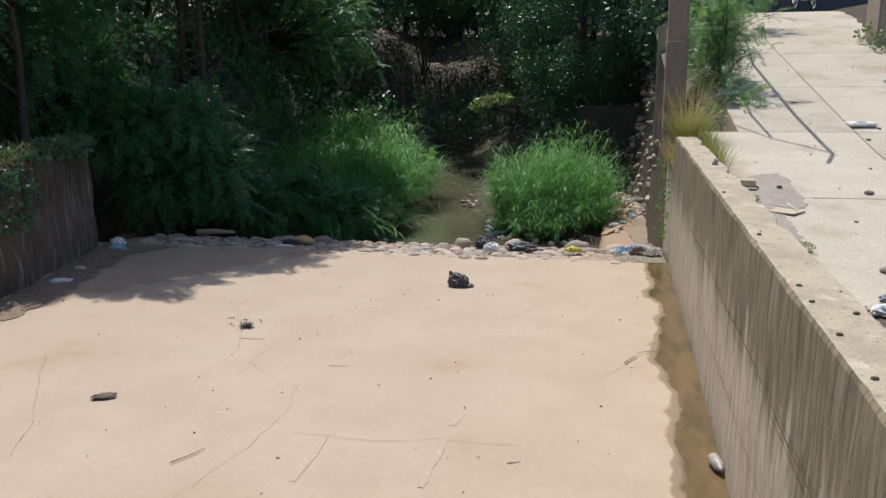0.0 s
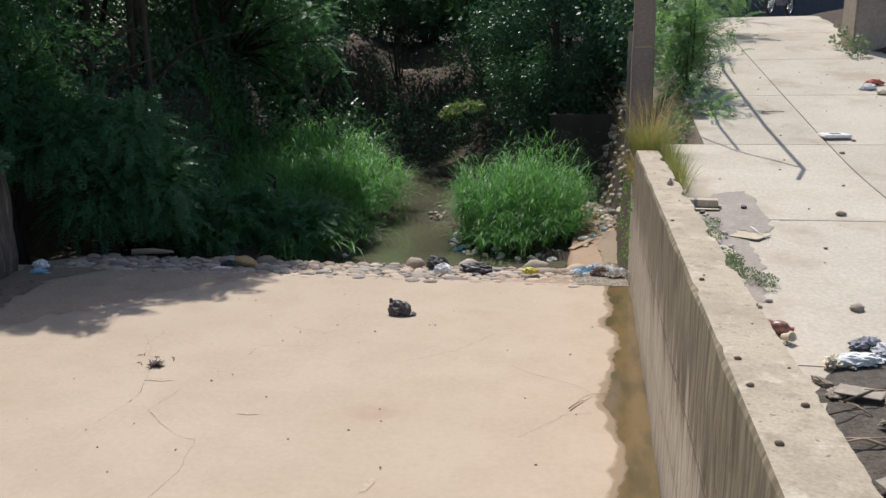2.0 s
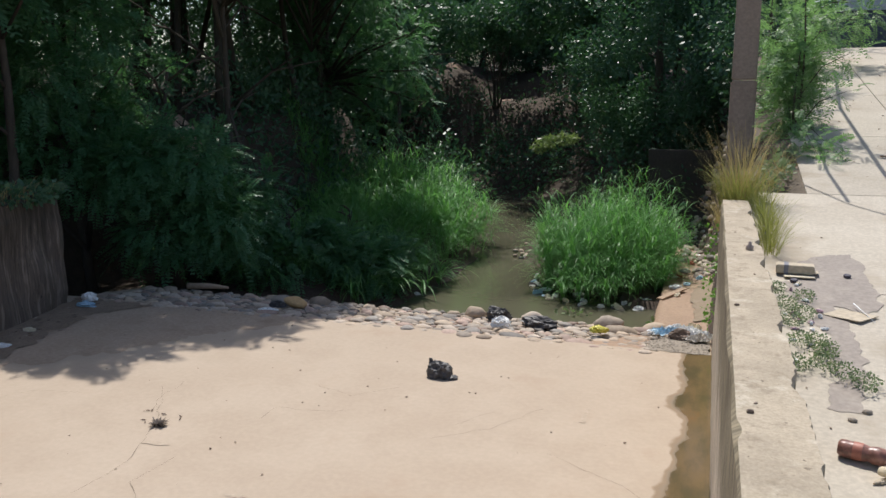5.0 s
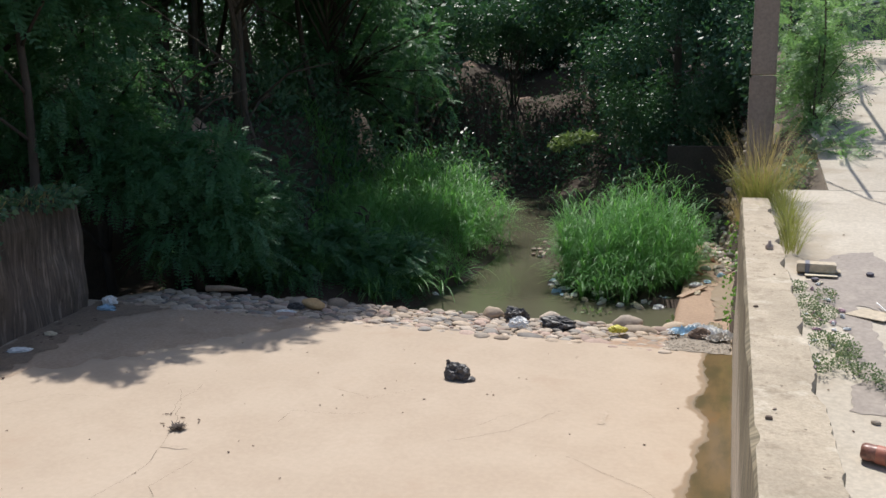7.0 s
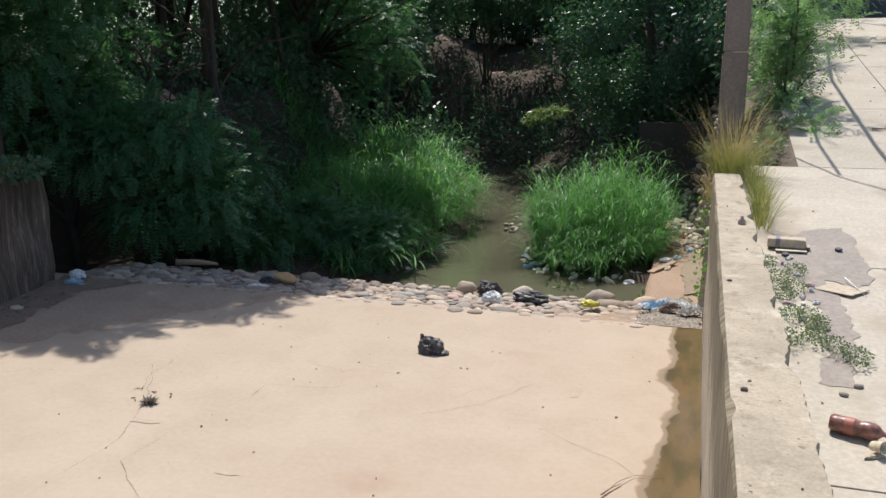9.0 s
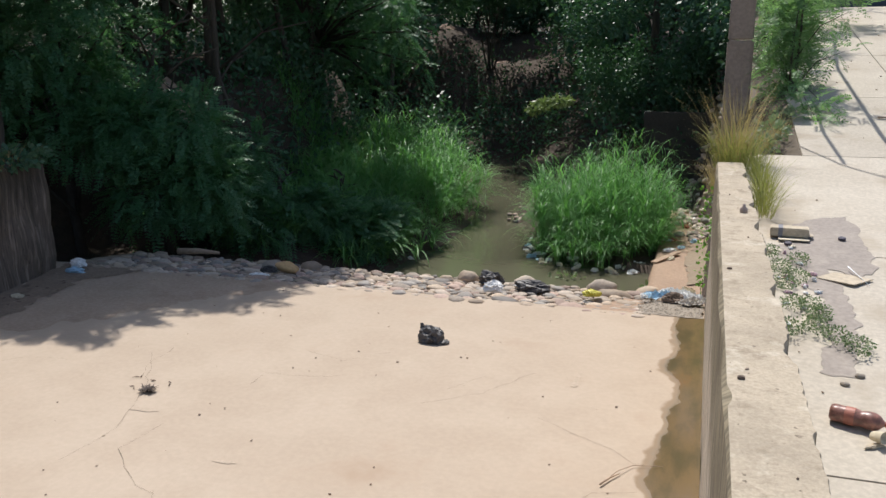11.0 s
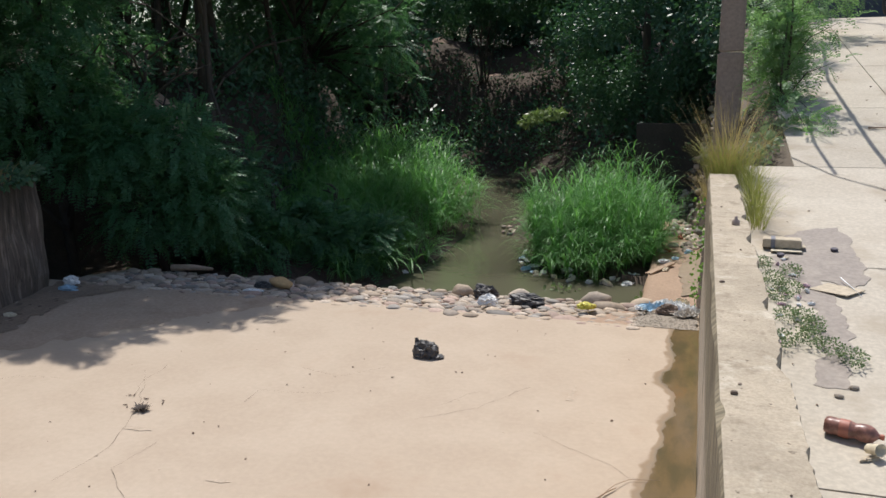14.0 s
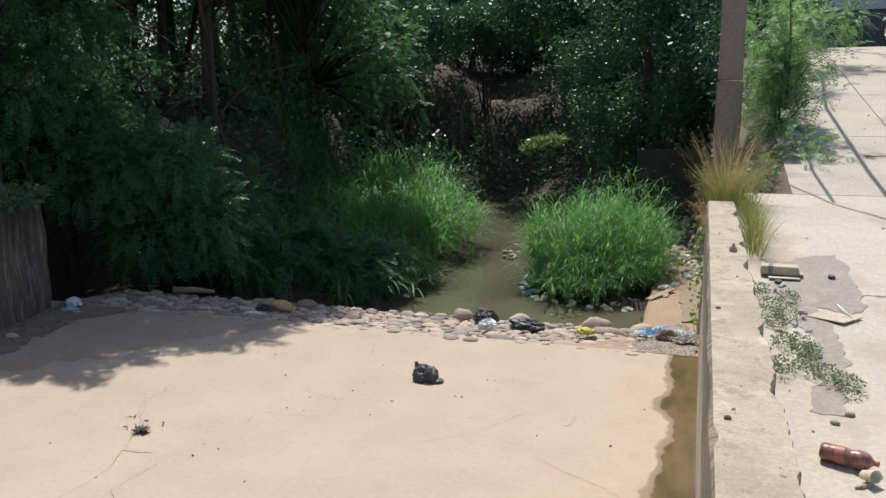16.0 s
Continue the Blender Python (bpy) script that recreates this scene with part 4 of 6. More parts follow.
reed_stand("tall_grass", RNG, [(-5.85, 18.3, 0.8, 1.2, 1.6), (-6.7, 18.9, 0.85, 1.1, 2.1), (-7.6, 19.0, 0.8, 1.0, 1.85), (-8.4, 18.7, 0.8, 1.0, 1.8), (-9.2, 18.2, 0.7, 1.0, 1.3), (-6.1, 16.7, 0.9, 1.3, 1.15), (-7.1, 16.6, 0.9, 1.4, 1.3), (-8.0, 16.4, 0.8, 1.3, 1.15), (-6.5, 14.9, 0.9, 1.0, 0.8), (-7.3, 13.9, 0.9, 1.1, 0.9), (-7.5, 12.6, 0.8, 0.8, 0.5), (-6.3, 13.5, 0.9, 0.9, 0.45), (-5.6, 14.3, 0.6, 0.9, 0.4)], 1500, (0.4, 0.85), (0.009, 0.019), M_GRASS, "tall bright green grass on the stream bank")
reed_stand("grass_clump", RNG, [(-1.6, 16.8, 1.0, 1.35, 2.0), (-2.35, 16.6, 0.85, 1.3, 1.75), (-1.5, 15.75, 0.75, 0.95, 1.6), (-2.2, 15.7, 0.9, 1.0, 1.55), (-1.95, 15.8, 1.2, 1.6, 0.9)], 1300, (0.3, 0.62), (0.006, 0.013), M_GRASS, "round clump of bright green grass in the stream")

# dry grass at the end of the parapet
def tuft(name, rng, x, y, z, n, spread, length, width, material, label, bend=(0.3, 1.4), fan=0.6):
    a, r = rng.uniform(0, 2 * math.pi, n), rng.uniform(0, 1, n) ** 0.7
    base = np.stack([x + spread[0] * r * np.cos(a), y + spread[1] * r * np.sin(a), np.full(n, z)], 1)
    lean = np.stack([np.cos(a) * r, np.sin(a) * r, np.zeros(n)], 1) * fan + rng.normal(0, 0.25, (n, 3)) * np.array([1, 1, 0])
    v, f = blades(rng, base, rng.uniform(*length, n), rng.uniform(*width, n), lean, rng.uniform(*bend, n), 5)
    return tagged(mesh_np(name, v, f, material, smooth=True), label, "grass")


tuft("dry_grass_tuft", RNG, 0.18, 8.7, 1.36, 230, (0.15, 0.25), (0.4, 0.95), (0.0016, 0.0034), M_DRY, "tawny dry grass tuft at the end of the parapet", (0.15, 1.3), 0.5)
tuft("grass_tuft", RNG, 0.18, 8.6, 1.42, 480, (0.2, 0.26), (0.18, 0.48), (0.0018, 0.0036), M_STRAW, "yellow-green grass tuft at the end of the parapet")
for i, (x, y) in enumerate(((0.36, 8.25), (0.4, 7.85), (0.38, 7.5), (0.37, 7.15))):
    tuft("grass_tuft", RNG, x, y, road_z(y) - 0.01, 100, (0.08, 0.2), (0.15, 0.36), (0.0018, 0.0034), M_STRAW, "yellow-green grass along the road side of the parapet")
tuft("dry_grass_tuft", RNG, 0.1, 9.3, 1.08, 260, (0.16, 0.4), (0.2, 0.48), (0.0018, 0.0036), M_DRY, "straw-coloured grass hanging over the bank")

# leafy shrub between pole and road
feathery_tree("roadside_shrub", RNG, 0.85, 11.6, 2.4, scatter_clumps(RNG, (0.86, 11.9, 2.4), (0.18, 0.45, 0.9), 16, (0.16, 0.3)) + [((0.85, 10.9, 1.95), 0.26), ((0.95, 10.6, 1.85), 0.24), ((1.05, 10.2, 1.75), 0.18), ((1.35, 10.9, 2.5), 0.14), ((1.2, 10.4, 1.85), 0.16), ((1.4, 11.3, 2.95), 0.16), ((0.95, 11.8, 3.3), 0.26)], 820, "feathery roadside shrub beside the concrete pole", r=0.022, limbs=4, leaf=0.052, pairs=11, length=(0.18, 0.38), z=1.6, material=M_SHRUB)
feathery_tree("roadside_tree", RNG, 0.75, 15.8, 2.6, [((0.95, 15.8, 3.5), 0.45), ((1.45, 16.2, 3.55), 0.36), ((1.9, 16.5, 3.6), 0.32), ((2.3, 16.6, 3.75), 0.25), ((0.8, 14.8, 3.2), 0.42), ((0.7, 13.4, 3.2), 0.4), ((1.2, 14.8, 3.75), 0.3), ((0.85, 13.8, 2.6), 0.4)], 640, "light green feathery tree hanging over the road's upper end", r=0.05, limbs=6, leaf=0.06, pairs=11, length=(0.24, 0.5), material=M_SHRUB)

# creepers on the wall's end, weeds by the parapet
def leaf_patch(name, rng, pts, n, leaf, material, label, category):
    p, d = cloud(rng, pts, n)
    way = unit(d + rng.normal(0, 0.5, (n, 3)))
    side = unit(np.cross(way, rng.normal(size=(n, 3))))
    size = rng.uniform(*leaf, n)
    v, f = leaf_quads(p, way, side, size, size * 0.38)
    return tagged(mesh_np(name, v, f, material), label, category)


leaf_patch("creeper", RNG, [((-0.03, 8.5, 1.0), (0.05, 0.3, 0.25)), ((-0.05, 8.6, 0.5), (0.05, 0.2, 0.35)), ((-0.05, 9.2, 0.5), (0.08, 0.3, 0.5)), ((-0.02, 9.4, 1.05), (0.1, 0.4, 0.12))], 170, (0.03, 0.055), M_IVY, "green creeper hanging on the concrete wall's end", "creeper")
# darker leaf material here puts the wall top's shade into the creeper
leaf_patch("creeper", RNG, [((-7.5, 7.3, 1.42), (0.3, 0.7, 0.14)), ((-7.4, 6.2, 1.4), (0.3, 0.7, 0.16)), ((-7.1, 5.9, 1.0), (0.1, 0.5, 0.35))], 1700, (0.04, 0.09), M_BROAD, "creeper over the top of the old wall, leaves darkened for shade", "creeper")
tuft("dry_grass_tuft", RNG, -7.45, 6.6, 1.34, 160, (0.25, 1.1), (0.2, 0.5), (0.003, 0.006), M_DRY, "dry grass hanging over the old wall", (1.2, 2.4))
weeds = []
for i, (x, y) in enumerate(((0.38, 6.2), (0.42, 5.95), (0.52, 6.05), (0.4, 5.65), (0.5, 5.75), (0.42, 5.3), (0.52, 5.3), (0.62, 5.25), (0.42, 5.05), (0.55, 5.05), (0.66, 4.95), (0.74, 4.88))):
    z = road_z(y)
    w = leaf_patch("weed", RNG, [((x + RNG.uniform(-0.04, 0.04), y + RNG.uniform(-0.06, 0.06), z + 0.035), (0.075, 0.13, 0.038))], 330, (0.008, 0.018), M_WEED, "small creeping green weed in the road gutter", "weed")
    tagged(w, group="weeds in the gutter", kind="stuff")


verge_weed = leaf_patch("roadside_weed", RNG, [((0.45, 9.2, road_z(9.2) + 0.03), (0.16, 0.25, 0.1)), ((0.55, 9.7, road_z(9.7) + 0.04), (0.2, 0.4, 0.12)), ((0.7, 10.3, road_z(10.3) + 0.03), (0.14, 0.4, 0.1))], 420, (0.03, 0.07), M_WEED, "dusty weeds and dry leaves at the road's edge", "weed")
tagged(verge_weed, kind="stuff")
for x_, y_, n_ in ((0.34, 9.05, 70), (0.5, 9.5, 80), (0.66, 10.0, 70)):
    tuft("dry_grass_tuft", RNG, x_, y_, road_z(y_) - 0.1, n_, (0.1, 0.18), (0.14, 0.34), (0.002, 0.004), M_DRY, "short dry grass at the road's edge")


# ---- stream and weir ----
water = mesh_np("water", *grid_mesh(spaced([(-30, 0.6, 1.7)]), spaced([(9.3, 48, 1.9)]), lambda x, y: WATER_Z), M_WATER, smooth=True)
tagged(water, "still murky greenish-brown stream water", "water", kind="structure")


def weir_z(x, y):
    return 0.0 - 0.14 * (y - 8.15) - 0.02


weir_base = mesh_np("weir", *grid_mesh(spaced([(-7.8, 0.0, 0.13)]), spaced([(8.18, 9.6, 0.1)]) + [9.64, 9.66, 9.68], lambda x, y: weir_z(x, min(y, 9.62)) + 0.018 * noise.noise(Vector((x * 5, y * 5, 0))) - (0 if y < 9.63 else 0.25 if y < 9.65 else 0.8 if y < 9.67 else 1.6)), M_MORTAR, smooth=True)
tagged(weir_base, "mortar bed of the cobbled weir", "weir", kind="structure")


def stone_mesh(name, seed, mat, sub=2, rough=0.34):
    bm = lump(seed, 0.5, 0.5, 0.5, rough, 1.5, sub)
    for f in bm.faces:
        f.smooth = True
    me = bpy.data.meshes.new(name)
    bm.to_mesh(me)
    bm.free()
    me.materials.append(mat)
    return me


COBBLES = [stone_mesh("cobble", s + 1, (M_STONE, M_STONE_GREY, M_STONE_WARM, M_STONE, M_STONE_PINK)[s % 5]) for s in range(20)]


def piece(name, me, parent, x, y, z, sx, sy, sz, rz=0.0, rx=0.0, ry=0.0):
    ob = new(name, me)
    ob.parent = parent
    ob.matrix_basis = pose(x, y, z, rx, ry, rz) @ Matrix.Diagonal((sx, sy, sz, 1))
    return ob


rng = random.Random(5)
laid = []
for size, tries in ((0.26, 14), (0.21, 60), (0.17, 320), (0.135, 1500), (0.105, 4600), (0.075, 6000)):
    for _ in range(tries):
        w = size * rng.uniform(0.85, 1.15)
        d = w * rng.uniform(0.5, 0.8)
        x, y = rng.uniform(-7.5, -0.62), 8.12 + 1.47 * rng.random()
        if x > -1.05 and y < 8.75 and size > 0.14:
            continue
        if any(((x - a) / (w + p)) ** 2 + ((y - c) / (d + q)) ** 2 < 0.235 for a, c, p, q in laid):
            continue
        laid.append((x, y, w, d))
for x, y, w, d in laid:
    h = min(0.085, w * rng.uniform(0.28, 0.46)) * (1.2 if y > 9.35 else 1)
    piece("cobble", rng.choice(COBBLES), weir_base, x, y, weir_z(x, y) + h * 0.12, w * 1.04, d * 1.08, h, rng.uniform(-22, 22), rng.uniform(-9, 9), rng.uniform(-12, 12))


def boulder(x, y, z, sx, sy, sz, rz=0.0, mat=M_STONE, seed=1, label="smooth pale river boulder on the weir", name="boulder"):
    ob = part(name, lump(seed, sx, sy, sz, 0.2, 1.2, 3), mat, smooth=True)
    ob.matrix_basis = pose(x, y, z, 0, 0, rz)
    return tagged(ob, label, "stone")


boulder(-1.15, 9.5, -0.17, 0.17, 0.12, 0.11, 10, M_STONE, 3)
boulder(-0.98, 9.25, -0.17, 0.2, 0.12, 0.08, -6, M_STONE_WARM, 4)
boulder(-0.62, 9.5, -0.18, 0.15, 0.11, 0.09, 14, M_STONE_WARM, 5)
boulder(-1.98, 9.2, -0.13, 0.15, 0.12, 0.13, 0, M_STONE, 6)
boulder(-2.75, 9.45, -0.14, 0.13, 0.1, 0.08, 0, M_STONE_WARM, 7)
boulder(-5.35, 9.3, -0.16, 0.15, 0.11, 0.08, 5, M_STONE, 8)
boulder(-4.85, 9.4, -0.17, 0.15, 0.11, 0.09, -8, M_STONE_WARM, 9)
orange = part("split_cobble", lump(2, 0.16, 0.12, 0.06, 0.15, 1.2, 3), surface("orange_stone", (0.52, 0.33, 0.15), (0.6, 0.4, 0.2), fine=25), smooth=True)
orange.matrix_basis = pose(-4.95, 8.95, -0.05, 0, 12, 0)
tagged(orange, "orange split stone lying on the cobbled weir", "stone")

gravel_patch = drape("gravel_patch", [(-0.62, 8.2), (-0.02, 8.2), (-0.02, 9.1), (-0.3, 9.2), (-0.62, 8.8)], weir_z, M_GRAVEL, lift=0.03, wobble=0.05)
tagged(gravel_patch, "grey gravel and grit at the foot of the wall", "gravel", kind="structure")
v, f = [], []
for i in range(420):
    cx, cy, s = rng.uniform(-0.66, -0.03), rng.uniform(8.2, 9.1), rng.uniform(0.006, 0.02)
    b = len(v)
    z = weir_z(cx, cy) + 0.03
    v += [(cx - s, cy - s * 0.6, z), (cx + s, cy - s * 0.8, z), (cx + s * 0.7, cy + s, z), (cx - s * 0.8, cy + s * 0.8, z), (cx, cy, z + s * 0.55)]
    f += [(b, b + 1, b + 4), (b + 1, b + 2, b + 4), (b + 2, b + 3, b + 4), (b + 3, b, b + 4)]
tagged(mesh_np("grit", v, f, M_GRAVEL), "loose grey grit beside the weir", "gravel", kind="stuff")
slab = drape("mortar_patch", [(-1.35, 8.2), (-0.62, 8.2), (-0.6, 9.0), (-0.85, 9.1), (-1.0, 8.7)], weir_z, M_MUD, lift=0.022, wobble=0.05)
tagged(slab, "smooth sandy mud over the end of the weir", "mud", kind="structure")

# mud ledge at the right of the stream
bm = bmesh.new()
vs, fs = grid_mesh(spaced([(-0.9, 0.15, 0.11)]), spaced([(9.7, 18.6, 0.25)]), lambda x, y: -0.95 + 0.025 * noise.noise(Vector((x * 3, y * 2, 8))) + 0.08 * ease(-0.3, 0.1, x) - 0.35 * ease(-0.8, -0.9, x))
ledge = mesh_np("mud_ledge", vs, fs, M_MUD, smooth=True)
tagged(ledge, "flat brown mud ledge along the stream", "mud bank", kind="structure")

# darker brown sheet on the ledge, beside the wall
ledge_dark_patch = drape("ledge_dark_patch", [(-0.22, 12.6), (0.02, 12.6), (0.05, 15.2), (-0.12, 15.4), (-0.22, 14.8), (-0.33, 14.4), (-0.24, 13.4)], lambda x, y: -0.93 + 0.08 * ease(-0.3, 0.1, x), M_LEDGEDARK, lift=0.0, wobble=0.06, seed=9)
tagged(ledge_dark_patch, "darker brown patch on the mud ledge", "damp patch", kind="structure")

# stony rubble on the bank under the road
rubble = empty("rubble_bank", 0, 0, 0, label="bank of grey rubble stones below the road", category="rubble", kind="structure")
for i in range(300):
    y = rng.uniform(15.6, 22)
    x = rng.uniform(-0.25 - 0.15 * max(0, y - 15.6), 0.4)
    s = rng.uniform(0.06, 0.2)
    z = max(ground_z(x, y), -0.95 + 0.08 * ease(-0.3, 0.1, x) if y < 18.6 else -9)
    piece("stone", rng.choice(COBBLES), rubble, x, y, z + s * 0.15, s * 1.2, s, s * 0.7, rng.uniform(0, 360), rng.uniform(-25, 25), rng.uniform(-25, 25))
shoal = empty("stone_shoal", -3.7, 18.5, WATER_Z + 0.03, label="small shoal of grey stones in the stream", category="stones")
for i in range(60):
    s = rng.uniform(0.08, 0.2)
    piece("stone", rng.choice(COBBLES), shoal, rng.gauss(0, 0.26), rng.gauss(0, 0.55), 0.0, s * 1.2, s, s * 0.7, rng.uniform(0, 360))

# low concrete wall behind the grass, its shade put into the dark colour
low = part("low_wall", box_bm(-1.6, 20.9, -1.3, 0.35, 21.15, 1.03, 0.02), surface("shade_dark_wall", (0.07, 0.058, 0.047), (0.10, 0.08, 0.065), coarse=2, fine=20))
tagged(low, "low concrete wall across the bank with shade in its colour", "wall", kind="structure")

# bare clay mound in a gap of the wood
clay = mesh_np("clay_bank", *grid_mesh(spaced([(-12.1, -6.4, 0.11)]), spaced([(28.5, 34.8, 0.14)]), lambda x, y: ground_z(x, y) - 0.4 + 0.52 * (math.exp(-((x + 10.4) / 0.8) ** 2 - ((y - 32.4) / 0.6) ** 2) + math.exp(-((x + 8.1) / 0.8) ** 2 - ((y - 32.7) / 0.8) ** 2))), M_CLAY, smooth=True)
tagged(clay, "bare pinkish clay bank in a gap of the wood", "bank", kind="structure")
clay2 = mesh_np("clay_shelf", *grid_mesh(spaced([(-11.3, -8.9, 0.2)]), spaced([(13.0, 14.6, 0.2)]), lambda x, y: ground_z(x, y) - 0.22 + 0.4 * math.exp(-((x + 10.1) / 0.7) ** 2 - ((y - 13.75) / 0.45) ** 2)), M_CLAY, smooth=True)
tagged(clay2, "bare clay shelf on the wooded bank", "bank", kind="structure")


# ---- rubbish on the weir and the floor ----
def crumple(name, x, y, z, sx, sy, sz, seed, material, label, category="rubbish", rz=0.0, amp=0.35, group=""):
    ob = part(name, crumpled(seed, sx, sy, sz, amp), material)
    ob.matrix_basis = pose(x, y, z, 0, 0, rz)
    return tagged(ob, label, category, group)


def folded_sheet(name, x, y, z, w, d, h, seed, material, label, category, rz=0.0):
    """A thrown-down plastic sheet: ridged folds, ragged outline."""
    n_ = 26
    off = Vector((seed * 3.7, seed * 1.9, seed))
    vs, fs = [], []
    for j in range(n_ + 1):
        for i in range(n_ + 1):
            u, v_ = 2 * i / n_ - 1, 2 * j / n_ - 1
            p = Vector((u, v_, 0))
            ridge = (1 - abs(noise.noise(p * 1.9 + off)) * 2.2) ** 2 * 0.6 + (1 - abs(noise.noise(p * 4.6 + off)) * 2) ** 2 * 0.4
            edge = max(0.0, 1 - max(abs(u), abs(v_)) ** 3)
            px = u * w * (0.8 + 0.5 * noise.noise(Vector((v_ * 2, seed, 1)))) + 0.14 * w * noise.noise(p * 3 + off)
            py = v_ * d * (0.8 + 0.5 * noise.noise(Vector((u * 2, seed, 2)))) + 0.14 * d * noise.noise(p * 3.3 - off)
            vs.append((px, py, 0.006 + h * ridge * (0.25 + 0.75 * edge)))
    for j in range(n_):
        for i in range(n_):
            k = j * (n_ + 1) + i
            fs.append((k, k + 1, k + n_ + 2, k + n_ + 1))
    ob = mesh_np(name, vs, fs, material)
    ob.matrix_basis = pose(x, y, z, 0, 0, rz)
    return tagged(ob, label, category)


bag = empty("rubbish_bag", -2.34, 6.86, 0.0, label="knotted black plastic bag on the channel floor", category="bag")
b1 = part("bag_body", crumpled(3, 0.13, 0.1, 0.12, 0.24), M_BLACK, bag)
b2 = part("knot", crumpled(8, 0.03, 0.025, 0.06, 0.3, 3), M_BLACK, bag)
b2.matrix_basis = pose(-0.075, 0.02, 0.09, 0, -18, 0)
b3 = part("loose_flap", crumpled(12, 0.08, 0.055, 0.03, 0.3, 3), M_BLACK, bag)
b3.matrix_basis = pose(0.11, -0.03, 0.0, 0, 0, 30)
tagged(tuft("dry_sprig", RNG, -4.09, 5.18, 0.004, 110, (0.06, 0.04), (0.02, 0.055), (0.006, 0.011), foliage("withered_leaf", (0.05, 0.04, 0.036), (0.15, 0.115, 0.095), (0.1, 0.07, 0.05), rough=0.7, share=0.1), "withered dark sprig of leaves on the channel floor", (1.2, 2.0), 1.3), category="sprig")
leaf_b = part("dead_leaf", lump(4, 0.095, 0.045, 0.014, 0.35, 2, 3, flat=-0.009), plain("dead_leaf_brown", (0.15, 0.105, 0.085), 0.85))
leaf_b.matrix_basis = pose(-4.46, 3.47, 0.02, 0, 0, 24)
tagged(leaf_b, "dark brown dead leaf on the channel floor", "leaf")


def twig(name, pts, r, label, material=None):
    return tagged(part(name, tube(pts, [r] + [r * 0.9] * (len(pts) - 2) + [r * 0.4], 6), material or M_WOOD, smooth=True), label, "twig")


twig("twig", [(-0.56, 4.83, 0.016), (-0.48, 4.98, 0.03), (-0.4, 5.1, 0.014), (-0.22, 5.14, 0.012)], 0.0025, "thin dry curved twig on the concrete")
twig("twig", [(-0.57, 4.8, 0.02), (-0.52, 4.9, 0.02), (-0.47, 4.97, 0.016)], 0.0065, "short pale stick on the concrete")
twig("twig", [(-3.43, 2.62, 0.012), (-3.34, 2.76, 0.012), (-3.3, 2.84, 0.012)], 0.0045, "pale stick on the channel floor")
twig("twig", [(-1.32, 3.0, 0.005), (-1.24, 3.03, 0.005)], 0.0035, "small dark stick on the channel floor", M_RUST)
BIT = [stone_mesh("crumb", 30 + k, plain("crumb_dark_%d" % k, c, 0.9), 1, 0.3) for k, c in enumerate(((0.12, 0.08, 0.06), (0.2, 0.14, 0.1), (0.33, 0.26, 0.2)))]
specks = empty("leaf_litter", label="scattered leaf crumbs and grit on the channel floor", category="litter")
for i in range(110):
    s = rng.uniform(0.005, 0.016) if i > 8 else rng.uniform(0.014, 0.022)
    y = rng.uniform(1.8, 8.1)
    piece("crumb", rng.choice(BIT), specks, rng.uniform(-6.6, -0.4), y, 0.006, s * 1.5, s, s * 0.45, rng.uniform(0, 360))
twigspecks = empty("leaf_litter", label="dark twig crumbs beside the rag on the floor", category="litter")
for i in range(9):
    piece("crumb", BIT[0], twigspecks, -4.2 + rng.uniform(-0.22, 0.2), 5.25 + rng.uniform(-0.1, 0.18), 0.006, 0.05, 0.01, 0.008, rng.uniform(0, 360))

can = part("plastic_bottle", lathe([(0.02, 0.0), (0.034, 0.01), (0.036, 0.1), (0.03, 0.13), (0.012, 0.16), (0.012, 0.175)], 16), plain("grey_plastic", (0.42, 0.38, 0.35), 0.4), smooth=True)
can.matrix_basis = pose(-0.06, 3.24, 0.04, 90, 0, 12)
tagged(can, "small grey plastic bottle at the foot of the wall", "bottle")

crumple("white_bag", -2.22, 8.62, weir_z(0, 8.6) + 0.05, 0.13, 0.09, 0.1, 31, M_WHITE, "crumpled white plastic bag on the cobbles", "bag")
crumple("black_bag", -1.86, 8.98, weir_z(0, 8.95) + 0.03, 0.24, 0.13, 0.09, 32, M_BLACK, "torn black plastic bag between the cobbles", "bag", -8)
crumple("black_bag", -2.4, 9.22, weir_z(0, 9.2) + 0.04, 0.17, 0.12, 0.13, 33, M_BLACK, "black plastic bag on the edge of the weir", "bag")
crumple("yellow_bag", -1.16, 8.78, weir_z(0, 8.7) + 0.06, 0.13, 0.08, 0.06, 34, M_YELLOW, "crumpled yellow plastic packet on the cobbles", "packet", 15)
crumple("black_bag", -5.1, 8.78, weir_z(0, 8.78) + 0.03, 0.13, 0.06, 0.07, 35, M_BLACK, "scrap of black plastic on the weir", "bag")
crumple("white_scrap", -5.05, 8.45, weir_z(0, 8.45) + 0.03, 0.14, 0.06, 0.03, 36, M_WHITE, "flat white scrap on the cobbles", "scrap")
folded_sheet("blue_sheet", -0.45, 9.22, weir_z(0, 9.2) + 0.05, 0.2, 0.11, 0.09, 41, M_BLUE, "crumpled blue plastic sheet in the rubbish heap by the wall", "plastic sheet", 20)
folded_sheet("white_sack", -0.16, 9.08, weir_z(0, 9.1) + 0.06, 0.2, 0.16, 0.1, 42, M_WHITE, "crumpled white sack in the rubbish heap by the wall", "sack", 10)
